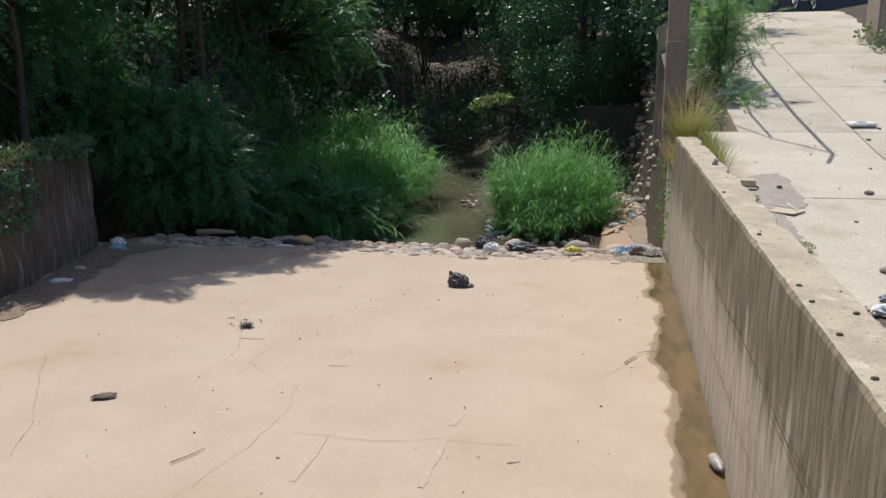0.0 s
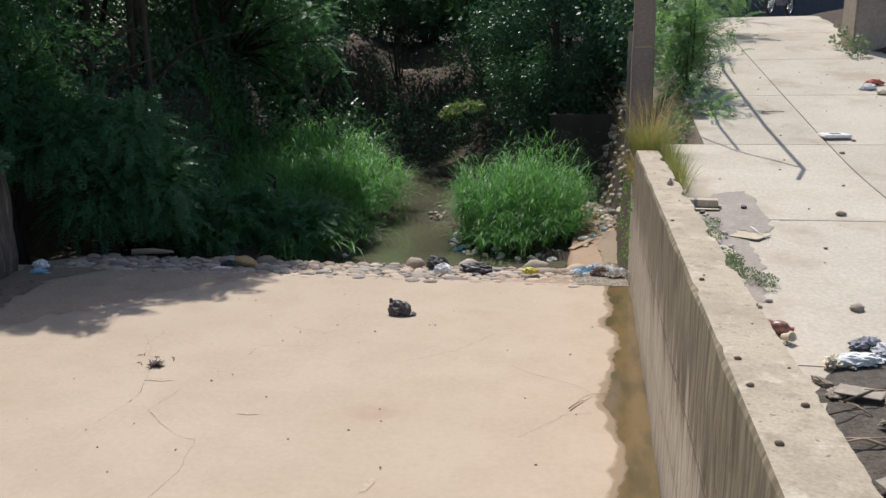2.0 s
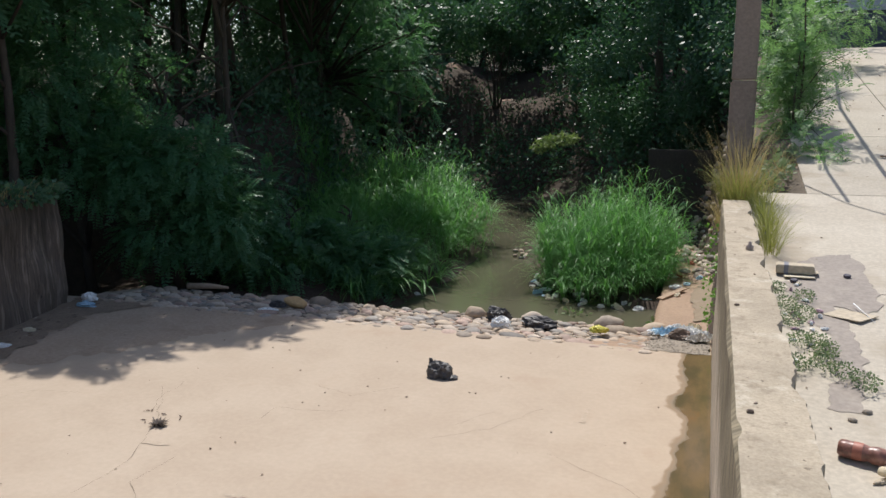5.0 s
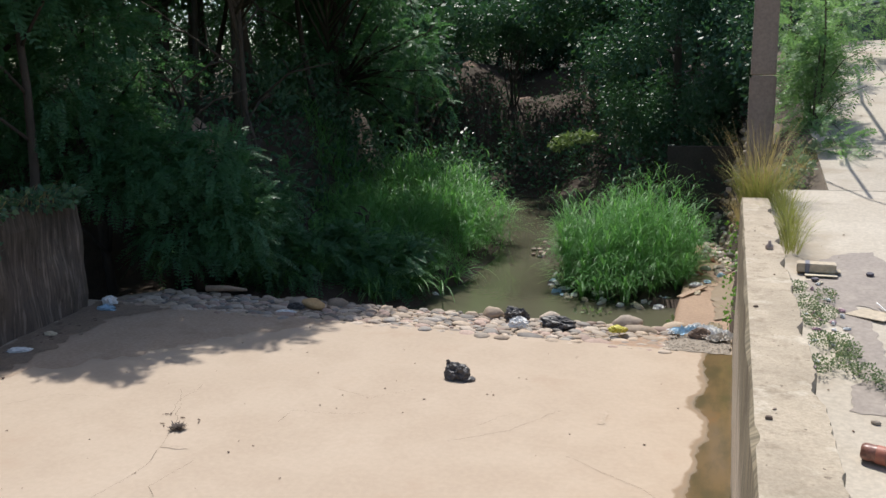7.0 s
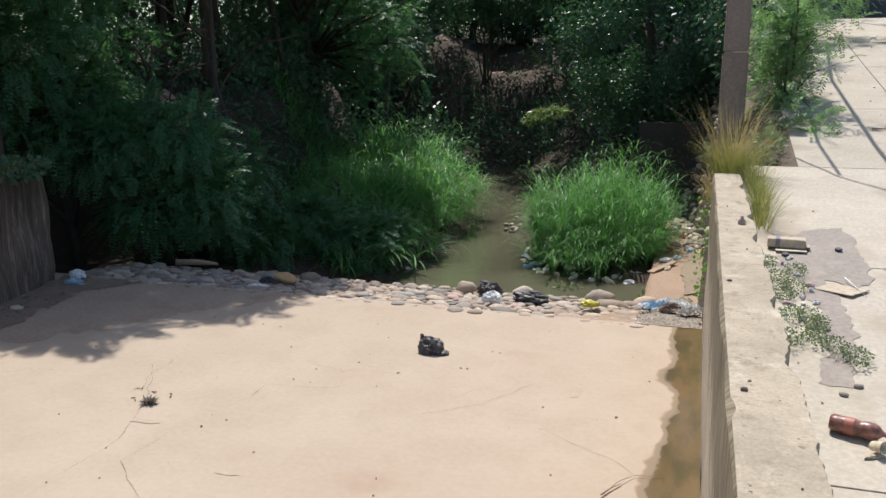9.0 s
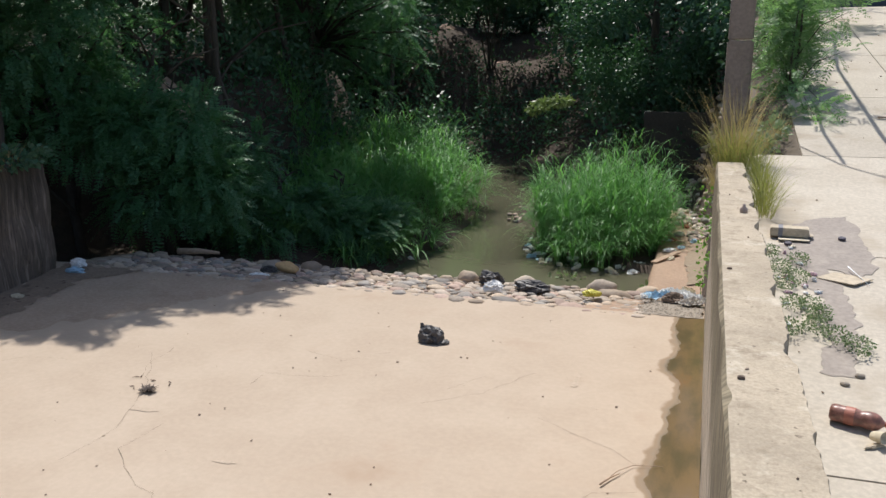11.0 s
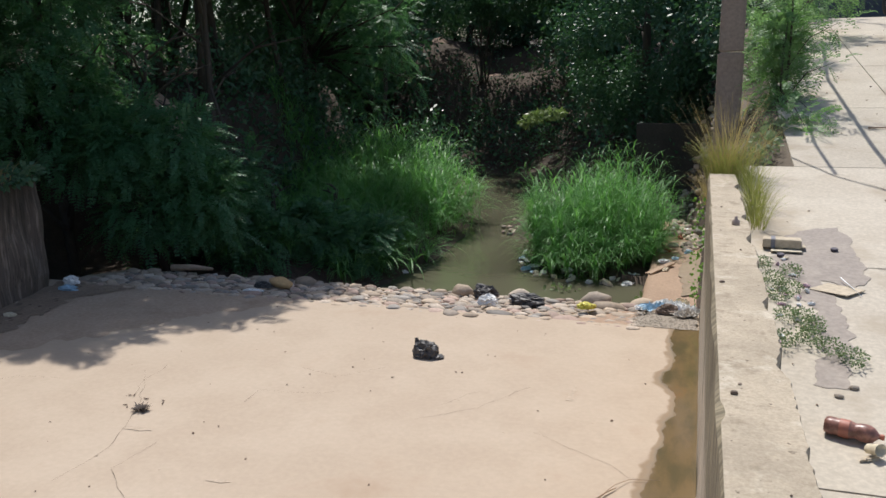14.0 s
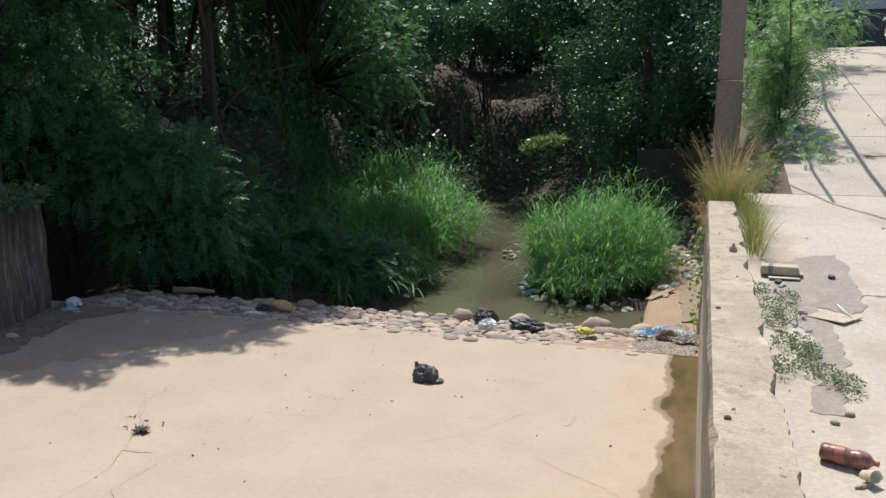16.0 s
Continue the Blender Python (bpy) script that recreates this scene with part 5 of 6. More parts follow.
folded_sheet("grey_cloth", -0.14, 8.88, weir_z(0, 8.88) + 0.06, 0.15, 0.11, 0.07, 43, plain("grey_cloth", (0.5, 0.46, 0.41), 0.9), "dirty grey cloth in the rubbish heap by the wall", "cloth", 40)
crumple("brown_rag", -0.33, 9.0, weir_z(0, 9.0) + 0.03, 0.13, 0.09, 0.09, 44, plain("brown_cloth", (0.2, 0.15, 0.12), 0.9), "brown rag in the rubbish heap by the wall", "cloth")
folded_sheet("white_scrap", -0.58, 9.3, weir_z(0, 9.3) + 0.02, 0.12, 0.08, 0.05, 45, M_WHITE, "white plastic scrap at the end of the weir", "scrap")
folded_sheet("white_sack", -0.3, 9.26, weir_z(0, 9.26) + 0.08, 0.22, 0.1, 0.09, 51, M_WHITE, "torn white sack on top of the rubbish heap", "sack", -20)
folded_sheet("cream_sheet", -0.22, 9.34, weir_z(0, 9.34) + 0.09, 0.13, 0.08, 0.08, 53, M_CREAM, "cream plastic sheet in the rubbish heap by the wall", "plastic sheet", 35)
crumple("white_bag", -7.3, 8.03, 0.02, 0.12, 0.09, 0.09, 46, M_WHITE, "white plastic bag at the foot of the old wall", "bag")
crumple("blue_bag", -7.18, 7.86, 0.004, 0.15, 0.08, 0.05, 47, M_BLUE, "pale blue plastic scrap by the old wall", "scrap")
crumple("white_scrap", -6.92, 6.3, 0.004, 0.14, 0.07, 0.035, 48, M_WHITE, "white paper scrap by the old wall", "scrap", 20)
crumple("white_scrap", -7.05, 6.85, 0.004, 0.09, 0.05, 0.03, 49, M_CREAM, "pale paper scrap by the old wall", "scrap")
log = twig("log", [(-6.9, 9.45, -0.1), (-6.6, 9.5, -0.09), (-6.3, 9.52, -0.1)], 0.05, "short log on the shaded end of the weir")
tagged(log, category="log")

plank = part("plank", box_bm(-0.4, -0.055, -0.012, 0.4, 0.055, 0.012, 0.004), M_WOOD)
plank.matrix_basis = pose(-0.62, 14.2, -0.91, 0, -3, 62)
tagged(plank, "weathered wooden plank lying on the mud ledge", "plank")
trash_mats = [M_WHITE, M_WHITE, M_CREAM, M_BLUE, M_BLACK, plain("red_scrap", (0.5, 0.14, 0.1), 0.6)]
trash_names = ["white plastic scrap", "white paper scrap", "cream plastic scrap", "blue plastic scrap", "black plastic scrap", "red plastic scrap"]
for i in range(24):
    k = rng.randrange(6)
    crumple("scrap", rng.uniform(-0.75, -0.05), rng.uniform(13.3, 18.0), -0.945, rng.uniform(0.05, 0.13), rng.uniform(0.04, 0.09), rng.uniform(0.03, 0.07), 60 + i, trash_mats[k], trash_names[k] + " on the mud ledge", "scrap", rng.uniform(0, 180), group="rubbish on the ledge")
for i in range(48):
    k = rng.choice((0, 1, 0, 2, 3, 4, 1))
    a = rng.uniform(math.pi * 0.95, math.pi * 2.02)
    crumple("scrap", -1.85 + 1.45 * math.cos(a), 15.9 + 1.85 * math.sin(a) + rng.uniform(-0.3, 0.25), WATER_Z - 0.012, rng.uniform(0.04, 0.15), rng.uniform(0.03, 0.09), rng.uniform(0.02, 0.07), 90 + i, trash_mats[k], trash_names[k] + " caught at the foot of the grass clump", "scrap", rng.uniform(0, 180), group="rubbish round the grass clump")
for x, y, s, m, lab in ((-1.1, 14.5, 0.22, M_WHITE, "white plastic bag floating at the stream edge"), (-2.3, 14.75, 0.13, M_WHITE, "white scrap floating in the stream"), (-5.2, 13.9, 0.12, M_WHITE, "white scrap floating in the dark water"), (-4.0, 17.6, 0.12, M_BLACK, "black scrap in the shallow stream")):
    crumple("floating_scrap", x, y, WATER_Z - 0.01, s, s * 0.6, s * 0.4, int(s * 900), m, lab, "scrap")
tagged(leaf_patch("water_weed", RNG, [((-2.2, 13.5, WATER_Z + 0.02), (0.3, 0.22, 0.03)), ((-0.75, 13.1, WATER_Z + 0.05), (0.16, 0.15, 0.08))], 120, (0.05, 0.1), M_WEED, "green water weed floating behind the weir", "water weed"), kind="stuff")


shade_litter = empty("leaf_litter", label="dry leaves and twigs drifted against the old wall", category="litter")
for i in range(90):
    y = rng.uniform(4.6, 8.0)
    s = rng.uniform(0.012, 0.04)
    piece("crumb", rng.choice(BIT), shade_litter, -7.0 - 0.14 * max(0, y - 5.2) + abs(rng.gauss(0, 0.22)), y, 0.008, s * 1.6, s, s * 0.4, rng.uniform(0, 360))

# ---- parapet ----
def stub(x, y, s=0.011):
    ob = part("iron_stub", box_bm(-s, -s * 0.8, -0.01, s, s * 0.8, s * 0.9, s * 0.25), M_RUST)
    ob.matrix_basis = pose(x, y, WALL_TOP, 0, 0, (x * 700 + y * 90) % 50)
    return tagged(ob, "rusty cut-off iron stub in the parapet top", "iron stub", "iron stubs of the parapet")


for x, y in ((0.055, 2.94), (0.05, 1.94), (0.05, 1.71), (0.18, 1.58), (0.055, 1.32), (0.055, 0.92), (0.045, 4.3)):
    stub(x, y)
for i in range(9):
    s = rng.uniform(0.006, 0.013)
    ob = new("pebble", BIT[rng.randrange(3)])
    ob.matrix_basis = pose(rng.uniform(0.03, 0.21), rng.uniform(0.8, 8), WALL_TOP + s * 0.2, 0, 0, i * 40) @ Matrix.Diagonal((s * 1.4, s, s * 0.7, 1))
    tagged(ob, "small crumb of mortar on the parapet", "pebble", "crumbs on the parapet")
knob = part("bottle_neck", lathe([(0.02, 0), (0.025, 0.01), (0.024, 0.03), (0.011, 0.04), (0.009, 0.058), (0.006, 0.06)], 14), plain("dull_glass", (0.36, 0.28, 0.24), 0.4), smooth=True)
knob.matrix_basis = pose(0.155, 5.74, WALL_TOP - 0.002)
tagged(knob, "small brown bottle standing on the parapet", "bottle")

# ---- road side ----
rz_ = lambda x, y: road_z(y) + 0.004
damp = drape("damp_patch", [(0.45, 6.2), (0.5, 6.7), (0.66, 7.05), (0.99, 7.2), (1.02, 6.6), (0.98, 5.95), (0.9, 5.85), (0.72, 6.0), (0.75, 5.5), (0.76, 5.1), (0.68, 4.5), (0.54, 4.55), (0.6, 5.0), (0.62, 5.6), (0.55, 5.9)], lambda x, y: road_z(y) + 0.0035, M_DAMP, lift=0.0, wobble=0.075, step=0.03, seed=7)
tagged(damp, "damp grey stain on the road slabs", "damp patch", kind="structure")
crack("crack", [(2.15, 6.3), (1.6, 6.32), (1.1, 6.28)], rz_, road, 0.012, 3)
crack("crack", [(0.3, 9.3), (0.8, 9.26), (1.14, 8.66), (1.69, 8.04)], rz_, road, 0.014, 8)
crack("crack", [(2.4, 11.6), (3.2, 11.75), (4.2, 11.6)], rz_, road, 0.012, 5)


def carton():
    t = empty("carton", 0.52, 6.62, road_z(6.62), -4, "flattened yellowish cardboard carton with grey tape", "carton")
    part("body", box_bm(-0.13, -0.06, 0.012, 0.13, 0.06, 0.075, 0.006), M_CARD, t)
    part("tape", box_bm(-0.075, -0.0625, 0.01, -0.045, 0.0625, 0.0775, 0.002), M_TAPE, t, "grey tape band")
    fl = part("flap", box_bm(-0.1, -0.13, 0.002, 0.11, -0.06, 0.008, 0.002), M_CREAM, t, "open pale flap")
    fl.matrix_basis = pose(0.02, 0, 0, 0, 0, 4)
    part("end_flap", box_bm(0.13, -0.05, 0.02, 0.16, 0.04, 0.026, 0.002), M_CARD, t)


carton()
card = part("cardboard", box_bm(-0.12, -0.09, 0, 0.12, 0.09, 0.006, 0.002), M_CARD)
for v_ in card.data.vertices:
    v_.co.x += 0.25 * v_.co.y
card.matrix_basis = pose(0.79, 5.84, road_z(5.84) + 0.006, 3, 0, -30)
tagged(card, "flat torn piece of brown cardboard on the road", "cardboard")
straw = twig("straw", [(0.83, 6.0, road_z(6.0) + 0.03), (0.92, 5.74, road_z(5.74) + 0.012)], 0.005, "pale straw lying on the cardboard", M_WHITE)
for x, y in ((0.5, 6.43), (0.87, 6.6)):
    d = part("lost_cap", lathe([(0.024, 0), (0.026, 0.004), (0.026, 0.014), (0.022, 0.018), (0.02, 0.017)], 18), plain("purple_cap", (0.07, 0.06, 0.085), 0.5), smooth=True)
    d.matrix_basis = pose(x, y, road_z(y) + 0.008, 6, 0, 0)
    tagged(d, "dark plastic bottle cap on the road", "bottle cap", "bottle caps on the road")


def soda_bottle():
    t = empty("soda_bottle", 0.52, 4.13, road_z(4.0) + 0.055, label="large brown plastic soda bottle lying on the road", category="bottle")
    t.matrix_basis = pose(0.51, 4.1, road_z(4.1) + 0.042, 0, 90, -20) @ Matrix.Diagonal((0.78, 0.78, 0.7, 1))
    prof = [(0.02, 0.0), (0.042, 0.004), (0.05, 0.02), (0.052, 0.05), (0.05, 0.075), (0.052, 0.09), (0.052, 0.15), (0.047, 0.17), (0.044, 0.185), (0.05, 0.205), (0.053, 0.235), (0.05, 0.265), (0.04, 0.288), (0.024, 0.305), (0.015, 0.315), (0.0135, 0.33)]
    bm = lathe(prof, 24)
    for v_ in bm.verts:
        a = math.atan2(v_.co.y, v_.co.x)
        if v_.co.z < 0.06:
            v_.co.x *= 1 + 0.07 * math.cos(5 * a) * (1 - v_.co.z / 0.06)
            v_.co.y *= 1 + 0.07 * math.cos(5 * a) * (1 - v_.co.z / 0.06)
    part("body", bm, M_PET, t, smooth=True)
    part("label", lathe([(0.0532, 0.092), (0.0534, 0.095), (0.0534, 0.147), (0.0532, 0.15)], 24), M_LABEL, t, "faded red paper label", smooth=True)
    part("cap", lathe([(0.0155, 0.322), (0.0165, 0.324), (0.0165, 0.342), (0.014, 0.345)], 18), plain("red_cap", (0.5, 0.16, 0.1), 0.5), t, "red screw cap", smooth=True)


soda_bottle()
cup = empty("crushed_cup", 0.665, 3.95, road_z(3.88), 20, "crushed beige paper cup beside the soda bottle", "cup")
c1 = part("cup_body", lathe([(0.026, 0), (0.032, 0.06), (0.035, 0.062), (0.03, 0.06), (0.02, 0.02)], 16), M_CREAM, cup, smooth=True)
c1.matrix_basis = pose(0, 0.0, 0.034, 74, 0, 20) @ Matrix.Diagonal((1, 0.8, 1, 1))
c2 = part("torn_rim", crumpled(14, 0.05, 0.02, 0.015, 0.4, 3), M_CARD, cup)
c2.matrix_basis = pose(-0.02, -0.045, 0.002, 0, 0, 15)

foam = empty("foam_tray", 2.29, 9.28, road_z(9.28), 4, "square white foam tray lying on the road", "tray")
part("tray", box_bm(-0.155, -0.155, 0.0, 0.155, 0.155, 0.035, 0.012), M_WHITE, foam)
part("inlay", box_bm(-0.05, -0.045, 0.0355, 0.06, 0.05, 0.042, 0.003), M_TAPE, foam, "small grey inlay")
for i, (x, y, s) in enumerate(((1.63, 6.46, 0.045), (1.21, 4.47, 0.05), (2.45, 9.1, 0.03), (2.2, 8.6, 0.03), (0.7, 4.55, 0.025), (1.9, 7.4, 0.02), (1.3, 5.6, 0.02), (0.62, 4.45, 0.022))):
    st = part("stone", lump(70 + i, s, s * 0.8, s * 0.5, 0.3, 1.6, 2), M_GRAVEL, smooth=True)
    st.matrix_basis = pose(x, y, road_z(y) + s * 0.3, 0, 0, i * 50)
    tagged(st, "small grey stone on the road", "stone", "stones on the road")
road_litter = empty("road_litter", label="crumbs, leaves and grit scattered on the road", category="litter")
for i in range(190):
    s = rng.uniform(0.006, 0.024)
    y = rng.uniform(2.2, 17.5) if i > 60 else rng.uniform(10, 17.5)
    piece("crumb", rng.choice(BIT), road_litter, rng.uniform(0.3, 4.2), y, road_z(y) + 0.006, s * 1.5, s, s * 0.5, rng.uniform(0, 360))
for i in range(26):
    x, y = rng.uniform(0.36, 0.62), rng.uniform(5.0, 6.4)
    crumple("paper_crumb", x, y, road_z(y) + 0.004, rng.uniform(0.012, 0.035), rng.uniform(0.01, 0.025), rng.uniform(0.008, 0.02), 200 + i, rng.choice((M_WHITE, M_CREAM, M_WHITE, plain("pink_scrap", (0.6, 0.4, 0.45), 0.6))), "small paper scrap among the weeds", "scrap", rng.uniform(0, 180), group="paper scraps in the gutter")
stick = twig("stick", [(1.68, 10.39, road_z(10.39) + 0.02), (1.97, 10.43, road_z(10.43) + 0.015)], 0.012, "dry stick lying on the road")

# rubbish heap in the gutter
M_HEAP = plain("dirty_paper", (0.36, 0.31, 0.26), 0.9)
heap = mesh_np("litter_heap", *grid_mesh(spaced([(0.26, 2.1, 0.06)]), spaced([(1.4, 3.95, 0.07)]), lambda x, y: road_z(y) - 0.02 + 0.10 * math.exp(-((x - 1.15) / 0.42) ** 2 - ((y - 2.8) / 0.75) ** 2) + 0.012 * noise.noise(Vector((x * 14, y * 14, 2)))), surface("leaf_mould", (0.10, 0.085, 0.07), (0.2, 0.17, 0.14), coarse=9, fine=50, bump=1.0, depth=0.03))
tagged(heap, "dark heap of leaf mould and ash in the gutter", "heap", kind="structure")
heap_z = lambda x, y: road_z(y) + 0.10 * math.exp(-((x - 1.15) / 0.42) ** 2 - ((y - 2.8) / 0.75) ** 2) - 0.02
for i in range(60):
    x, y = rng.gauss(1.05, 0.24), rng.gauss(2.75, 0.5)
    if x < 0.45 or y > 3.75:
        continue
    k = rng.randrange(5)
    a = rng.uniform(0, math.pi)
    z = max(heap_z(x, y), road_z(y)) + 0.02
    if k < 2:
        l_ = rng.uniform(0.08, 0.2)
        twig("twig", [(x - l_ * math.cos(a), y - l_ * math.sin(a), z), (x, y, z + 0.02), (x + l_ * math.cos(a), y + l_ * math.sin(a), z + 0.01)], rng.uniform(0.004, 0.009), "dry grey twig in the gutter heap", rng.choice((M_WOOD, M_BARK)))
    else:
        crumple("scrap", x, y, z - 0.015, rng.uniform(0.04, 0.11), rng.uniform(0.02, 0.06), rng.uniform(0.015, 0.04), 300 + i, rng.choice((M_BARK, M_GRAVEL, M_HEAP, M_HEAP, M_TAPE)), "dirty paper and leaf scrap in the gutter heap", "scrap", math.degrees(a), group="scraps of the gutter heap")
for i, (x, y, sx, sy, m) in enumerate(((0.98, 3.68, 0.17, 0.08, M_WHITE), (1.2, 3.8, 0.15, 0.09, plain("pale_grey_plastic", (0.5, 0.5, 0.5), 0.5)), (1.1, 3.92, 0.12, 0.06, M_TAPE), (0.85, 3.62, 0.09, 0.05, M_CREAM))):
    crumple("plastic_sheet", x, y, road_z(y) + 0.005, sx, sy, 0.05, 400 + i, m, "crumpled plastic sheet at the heap's edge", "plastic sheet", 20 * i, 0.5)
for i, (x, y, w, d, rzz) in enumerate(((0.86, 3.2, 0.11, 0.05, -35), (0.8, 2.4, 0.1, 0.06, 30), (1.0, 2.3, 0.12, 0.06, -20))):
    c = part("cardboard", box_bm(-w, -d, 0, w, d, 0.006, 0.002), M_HEAP)
    c.matrix_basis = pose(x, y, heap_z(x, y) + 0.035, 8, -6, rzz)
    tagged(c, "torn cardboard piece on the gutter heap", "cardboard")
for i, (x, y, s, m, lab) in enumerate(((3.33, 11.7, 0.13, M_WHITE, "white plastic bag by the road edge"), (3.45, 11.4, 0.1, M_CREAM, "pale scrap by the road edge"), (3.5, 12.0, 0.14, trash_mats[5], "red plastic scrap by the road edge"))):
    crumple("scrap", x, y, road_z(y) + 0.004, s, s * 0.6, s * 0.5, 500 + i, m, lab, "scrap")


# ---- pole, pillar, house, motorcycle ----
def pole():
    t = empty("power_pole", 0.235, 11.8, 1.2, label="square grey concrete power pole beside the road", category="pole")
    lower = box_bm(-0.16, -0.15, 0, 0.16, 0.15, 1.44, 0.02)
    part("lower_shaft", lower, M_POLE, t, smooth=False)
    up = bmesh.new()
    for z, w in ((1.45, 0.152), (3.6, 0.145)):
        for sx, sy in ((-1, -1), (1, -1), (1, 1), (-1, 1)):
            up.verts.new((sx * w, sy * w * 0.92, z))
    up.verts.ensure_lookup_table()
    vv = up.verts
    for k in range(4):
        up.faces.new((vv[k], vv[(k + 1) % 4], vv[4 + (k + 1) % 4], vv[4 + k]))
    up.faces.new((vv[3], vv[2], vv[1], vv[0]))
    up.faces.new((vv[4], vv[5], vv[6], vv[7]))
    bmesh.ops.bevel(up, geom=up.edges[:], offset=0.015, segments=1, affect="EDGES")
    part("upper_shaft", up, M_POLE, t)


pole()


def lifted(x, y, h=2.35):
    """The place h metres up the sunbeam that meets the road at (x, y)."""
    k = h / -SUN_WAY.z
    return Vector((x, y, road_z(y))) - SUN_WAY * k


post = empty("timber_post", 0.27, 16.4, ground_z(0.16, 16.4) - 0.2, label="pale weathered timber post behind the concrete pole", category="post")
for k, x in enumerate((-0.045, 0.045)):
    part("stave", box_bm(x - 0.04, -0.05, 0, x + 0.04, 0.05, 3.6, 0.01), surface("pale_timber_%d" % k, (0.36, 0.32, 0.28), (0.44, 0.4, 0.35), coarse=3, fine=24, stretch=(1, 1, 0.15)), post)

# pipes added out of view, set up the sunbeams for their shadow lines
frame_ = empty("pipe_bracket", 0.255, 11.8, 4.6, label="unseen steel pipes added above the pole to cast shadow lines on the road", category="bracket")
base_ = Vector((0.255, 11.8, 4.6))
M_PIPE = plain("grey_steel", (0.3, 0.3, 0.31), 0.5, metal=0.6)
for nm, pts, r in (("main_pipe", [(1.54, 7.61), (1.68, 8.0), (1.62, 9.75), (1.58, 13.06), (1.82, 15.8)], 0.024), ("short_pipe", [(1.15, 8.72), (1.08, 9.75), (1.1, 13.0)], 0.018), ("stay", [(0.8, 9.26), (1.14, 8.66), (1.69, 8.04)], 0.010)):
    part(nm, tube([lifted(*p) - base_ for p in pts], r, 8), M_PIPE, frame_, smooth=True)
arm_a, arm_b = lifted(1.08, 12.9) - base_, lifted(1.58, 12.9) - base_
part("arm", tube([(0, 0, 0), (0, 0, arm_a.z), arm_a, arm_b], 0.03, 8), M_PIPE, frame_, smooth=True)

pillar = empty("gate_pillar", 4.35, 15.1, road_z(15.1) - 0.2, label="weathered plastered masonry gate pillar by the road", category="pillar")
part("shaft", box_bm(-0.42, -0.4, 0, 0.42, 0.4, 2.7, 0.03), M_PILLAR, pillar)
part("plinth", box_bm(-0.46, -0.44, 0, 0.46, 0.44, 0.3, 0.03), M_PILLAR, pillar)
part("cap", box_bm(-0.5, -0.48, 2.7, 0.5, 0.48, 2.85, 0.03), M_PILLAR, pillar)
verge = mesh_np("verge", *grid_mesh(spaced([(4.0, 6.0, 0.2)]), spaced([(10.5, 18.5, 0.3)]), lambda x, y: road_z(y) - 0.05 + 0.22 * ease(4.1, 4.9, x + 0.25 * noise.noise(Vector((x * 2, y * 1.5, 3)))) + 0.03 * noise.noise(Vector((x * 5, y * 5, 3)))), M_SOIL, smooth=True)
tagged(verge, "earthy road verge with dry leaves", "verge", kind="structure")
dry_weed = leaf_patch("dry_weed", RNG, [((3.85, 14.2, road_z(14.2) + 0.12), (0.18, 0.3, 0.22)), ((3.8, 14.9, road_z(14.9) + 0.1), (0.15, 0.3, 0.3))], 260, (0.04, 0.09), M_WEED, "dusty weed at the foot of the pillar", "weed")
tagged(dry_weed, kind="stuff")

house = empty("house", 6.0, 24.4, 3.2, label="grey house wall with a pale upper band", category="house")
part("wall", box_bm(-4.6, 0, 0, 7, 0.3, 1.27, 0.01), M_BUILDING, house)
part("upper_wall", box_bm(-3.2, -0.05, 1.275, 7, 0.3, 4.2, 0.01), M_BOARD, house, "pale plastered upper wall")
part("roof_edge", box_bm(-4.8, -0.5, 4.2, 7.2, 0.5, 4.4, 0.02), M_BUILDING, house)


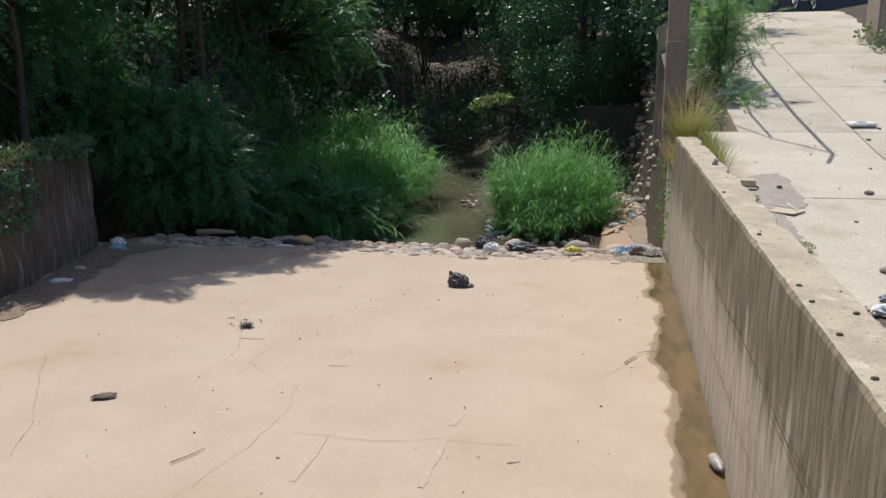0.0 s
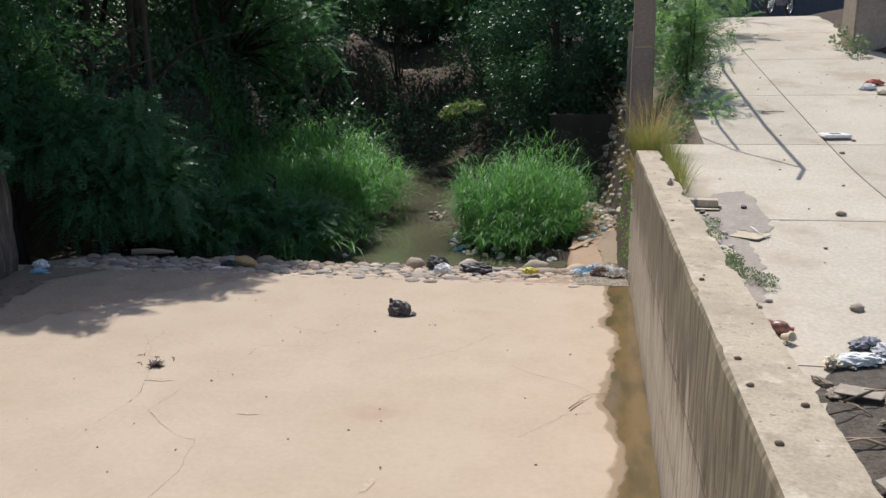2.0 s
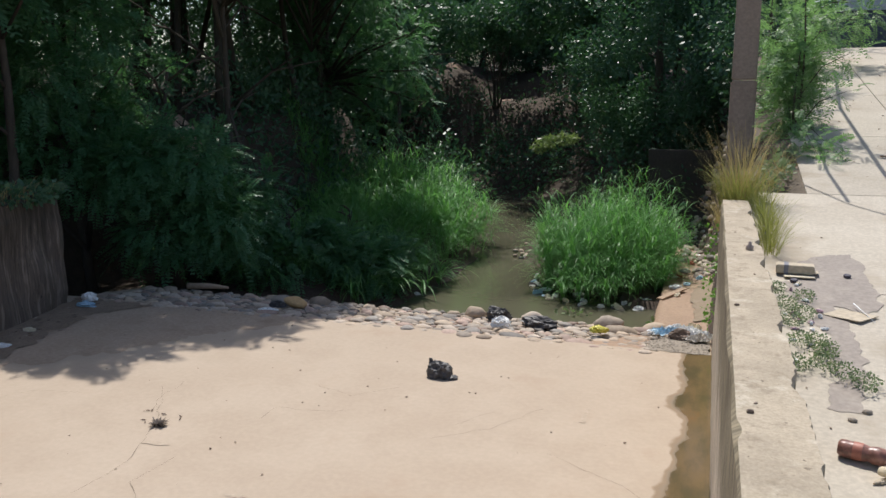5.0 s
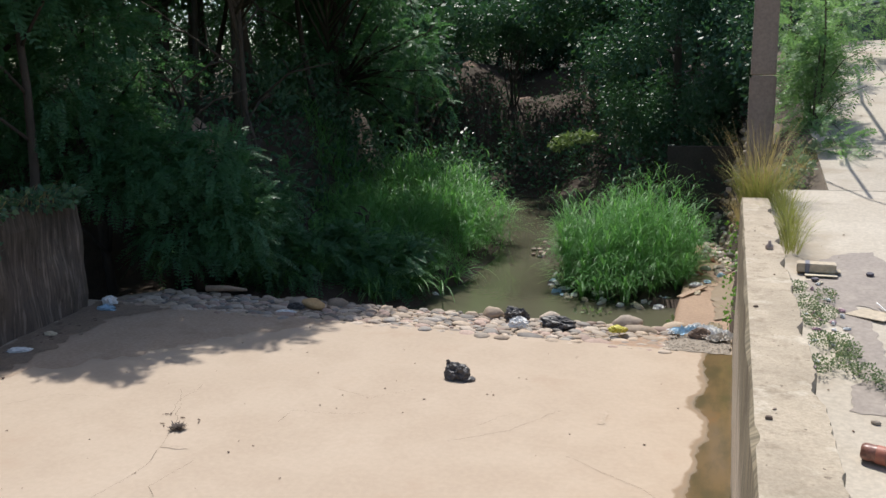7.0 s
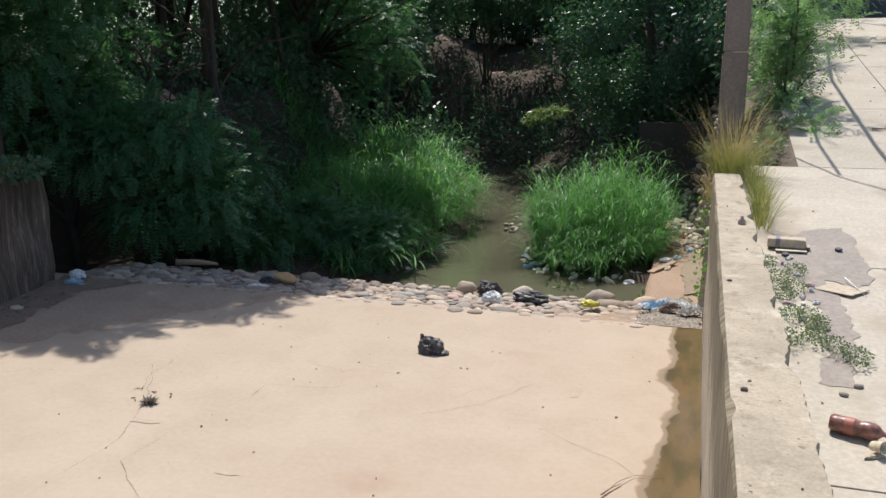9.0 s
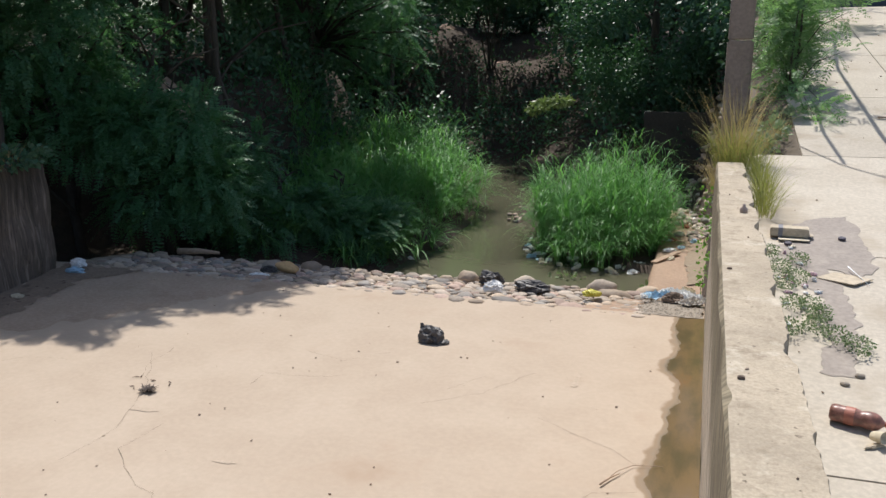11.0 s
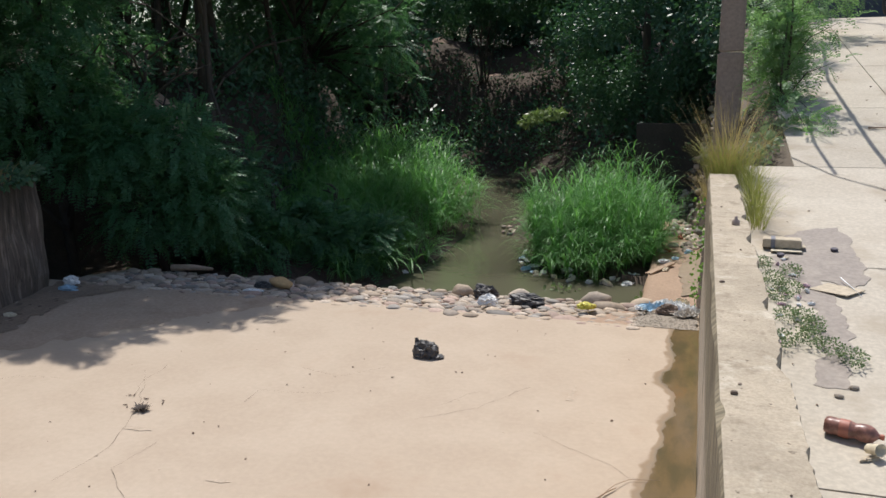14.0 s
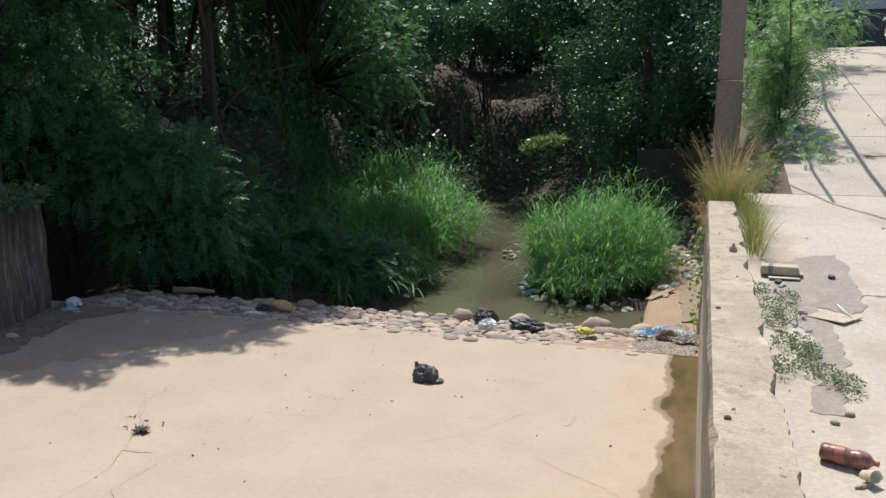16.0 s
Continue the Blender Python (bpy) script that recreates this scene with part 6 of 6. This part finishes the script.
def motorcycle():
    t = empty("motorcycle", 3.85, 20.75, road_z(20.75), label="dark parked motorcycle with a bright headlamp", category="motorcycle")
    t.matrix_basis = pose(3.62, 20.45, road_z(20.5) + 0.01, 0, 0, 58)
    # front wheel at the origin, the bike runs along +x to the rear
    def wheel(x, nm):
        w = part(nm, tube([(x + 0.25 * math.cos(a), 0, 0.29 + 0.25 * math.sin(a)) for a in np.linspace(0, 2 * math.pi, 29)], 0.04, 8), M_RUBBER, t, smooth=True)
        part("rim", tube([(x + 0.205 * math.cos(a), 0, 0.29 + 0.205 * math.sin(a)) for a in np.linspace(0, 2 * math.pi, 25)], 0.014, 6), M_CHROME, w, smooth=True)
        hub = tube([(x, -0.06, 0.29), (x, 0.06, 0.29)], 0.045, 10)
        part("hub", hub, M_CHROME, w, smooth=True)
        for k in range(10):
            a = 2 * math.pi * k / 10
            part("spoke", tube([(x, 0, 0.29), (x + 0.2 * math.cos(a), 0, 0.29 + 0.2 * math.sin(a))], 0.004, 4), M_CHROME, w)
    wheel(0, "front_wheel")
    wheel(1.25, "rear_wheel")
    for s in (-0.08, 0.08):
        part("fork", tube([(0, s, 0.29), (0.28, s, 0.95)], 0.02, 8), M_CHROME, t, smooth=True)
    part("mudguard", tube([(0.31 * math.cos(a), 0, 0.29 + 0.31 * math.sin(a)) for a in np.linspace(0.6, 2.6, 10)], 0.035, 8), M_PAINT, t, smooth=True)
    part("frame", tube([(0.28, 0, 0.85), (0.55, 0, 0.4), (0.95, 0, 0.4), (1.25, 0, 0.29), (0.95, 0, 0.7), (0.3, 0, 0.88)], 0.03, 8), M_PAINT, t, smooth=True)
    part("engine", box_bm(0.5, -0.12, 0.28, 0.85, 0.12, 0.58, 0.04), M_TAPE, t)
    part("fuel_tank", lump(5, 0.26, 0.13, 0.13, 0.05, 1, 3, m=pose(0.52, 0, 0.84)), M_PAINT, t, smooth=True)
    part("seat", lump(6, 0.36, 0.13, 0.07, 0.05, 1, 3, m=pose(1.0, 0, 0.8)), M_BLACK, t, smooth=True)
    part("handlebar", tube([(0.42, -0.36, 1.05), (0.3, -0.18, 1.03), (0.28, 0, 0.97), (0.3, 0.18, 1.03), (0.42, 0.36, 1.05)], 0.016, 8), M_CHROME, t, smooth=True)
    part("headlamp", lump(2, 0.09, 0.1, 0.1, 0.03, 1, 3, m=pose(0.17, 0, 0.86)), M_WHITE, t, "white headlamp shell", smooth=True)
    for s in (-1, 1):
        part("mirror", lump(3, 0.02, 0.06, 0.04, 0.03, 1, 2, m=pose(0.36, 0.3 * s, 1.22)), M_CHROME, t, smooth=True)
    part("tail_light", box_bm(1.42, -0.05, 0.66, 1.48, 0.05, 0.74, 0.01), trash_mats[5], t)


motorcycle()
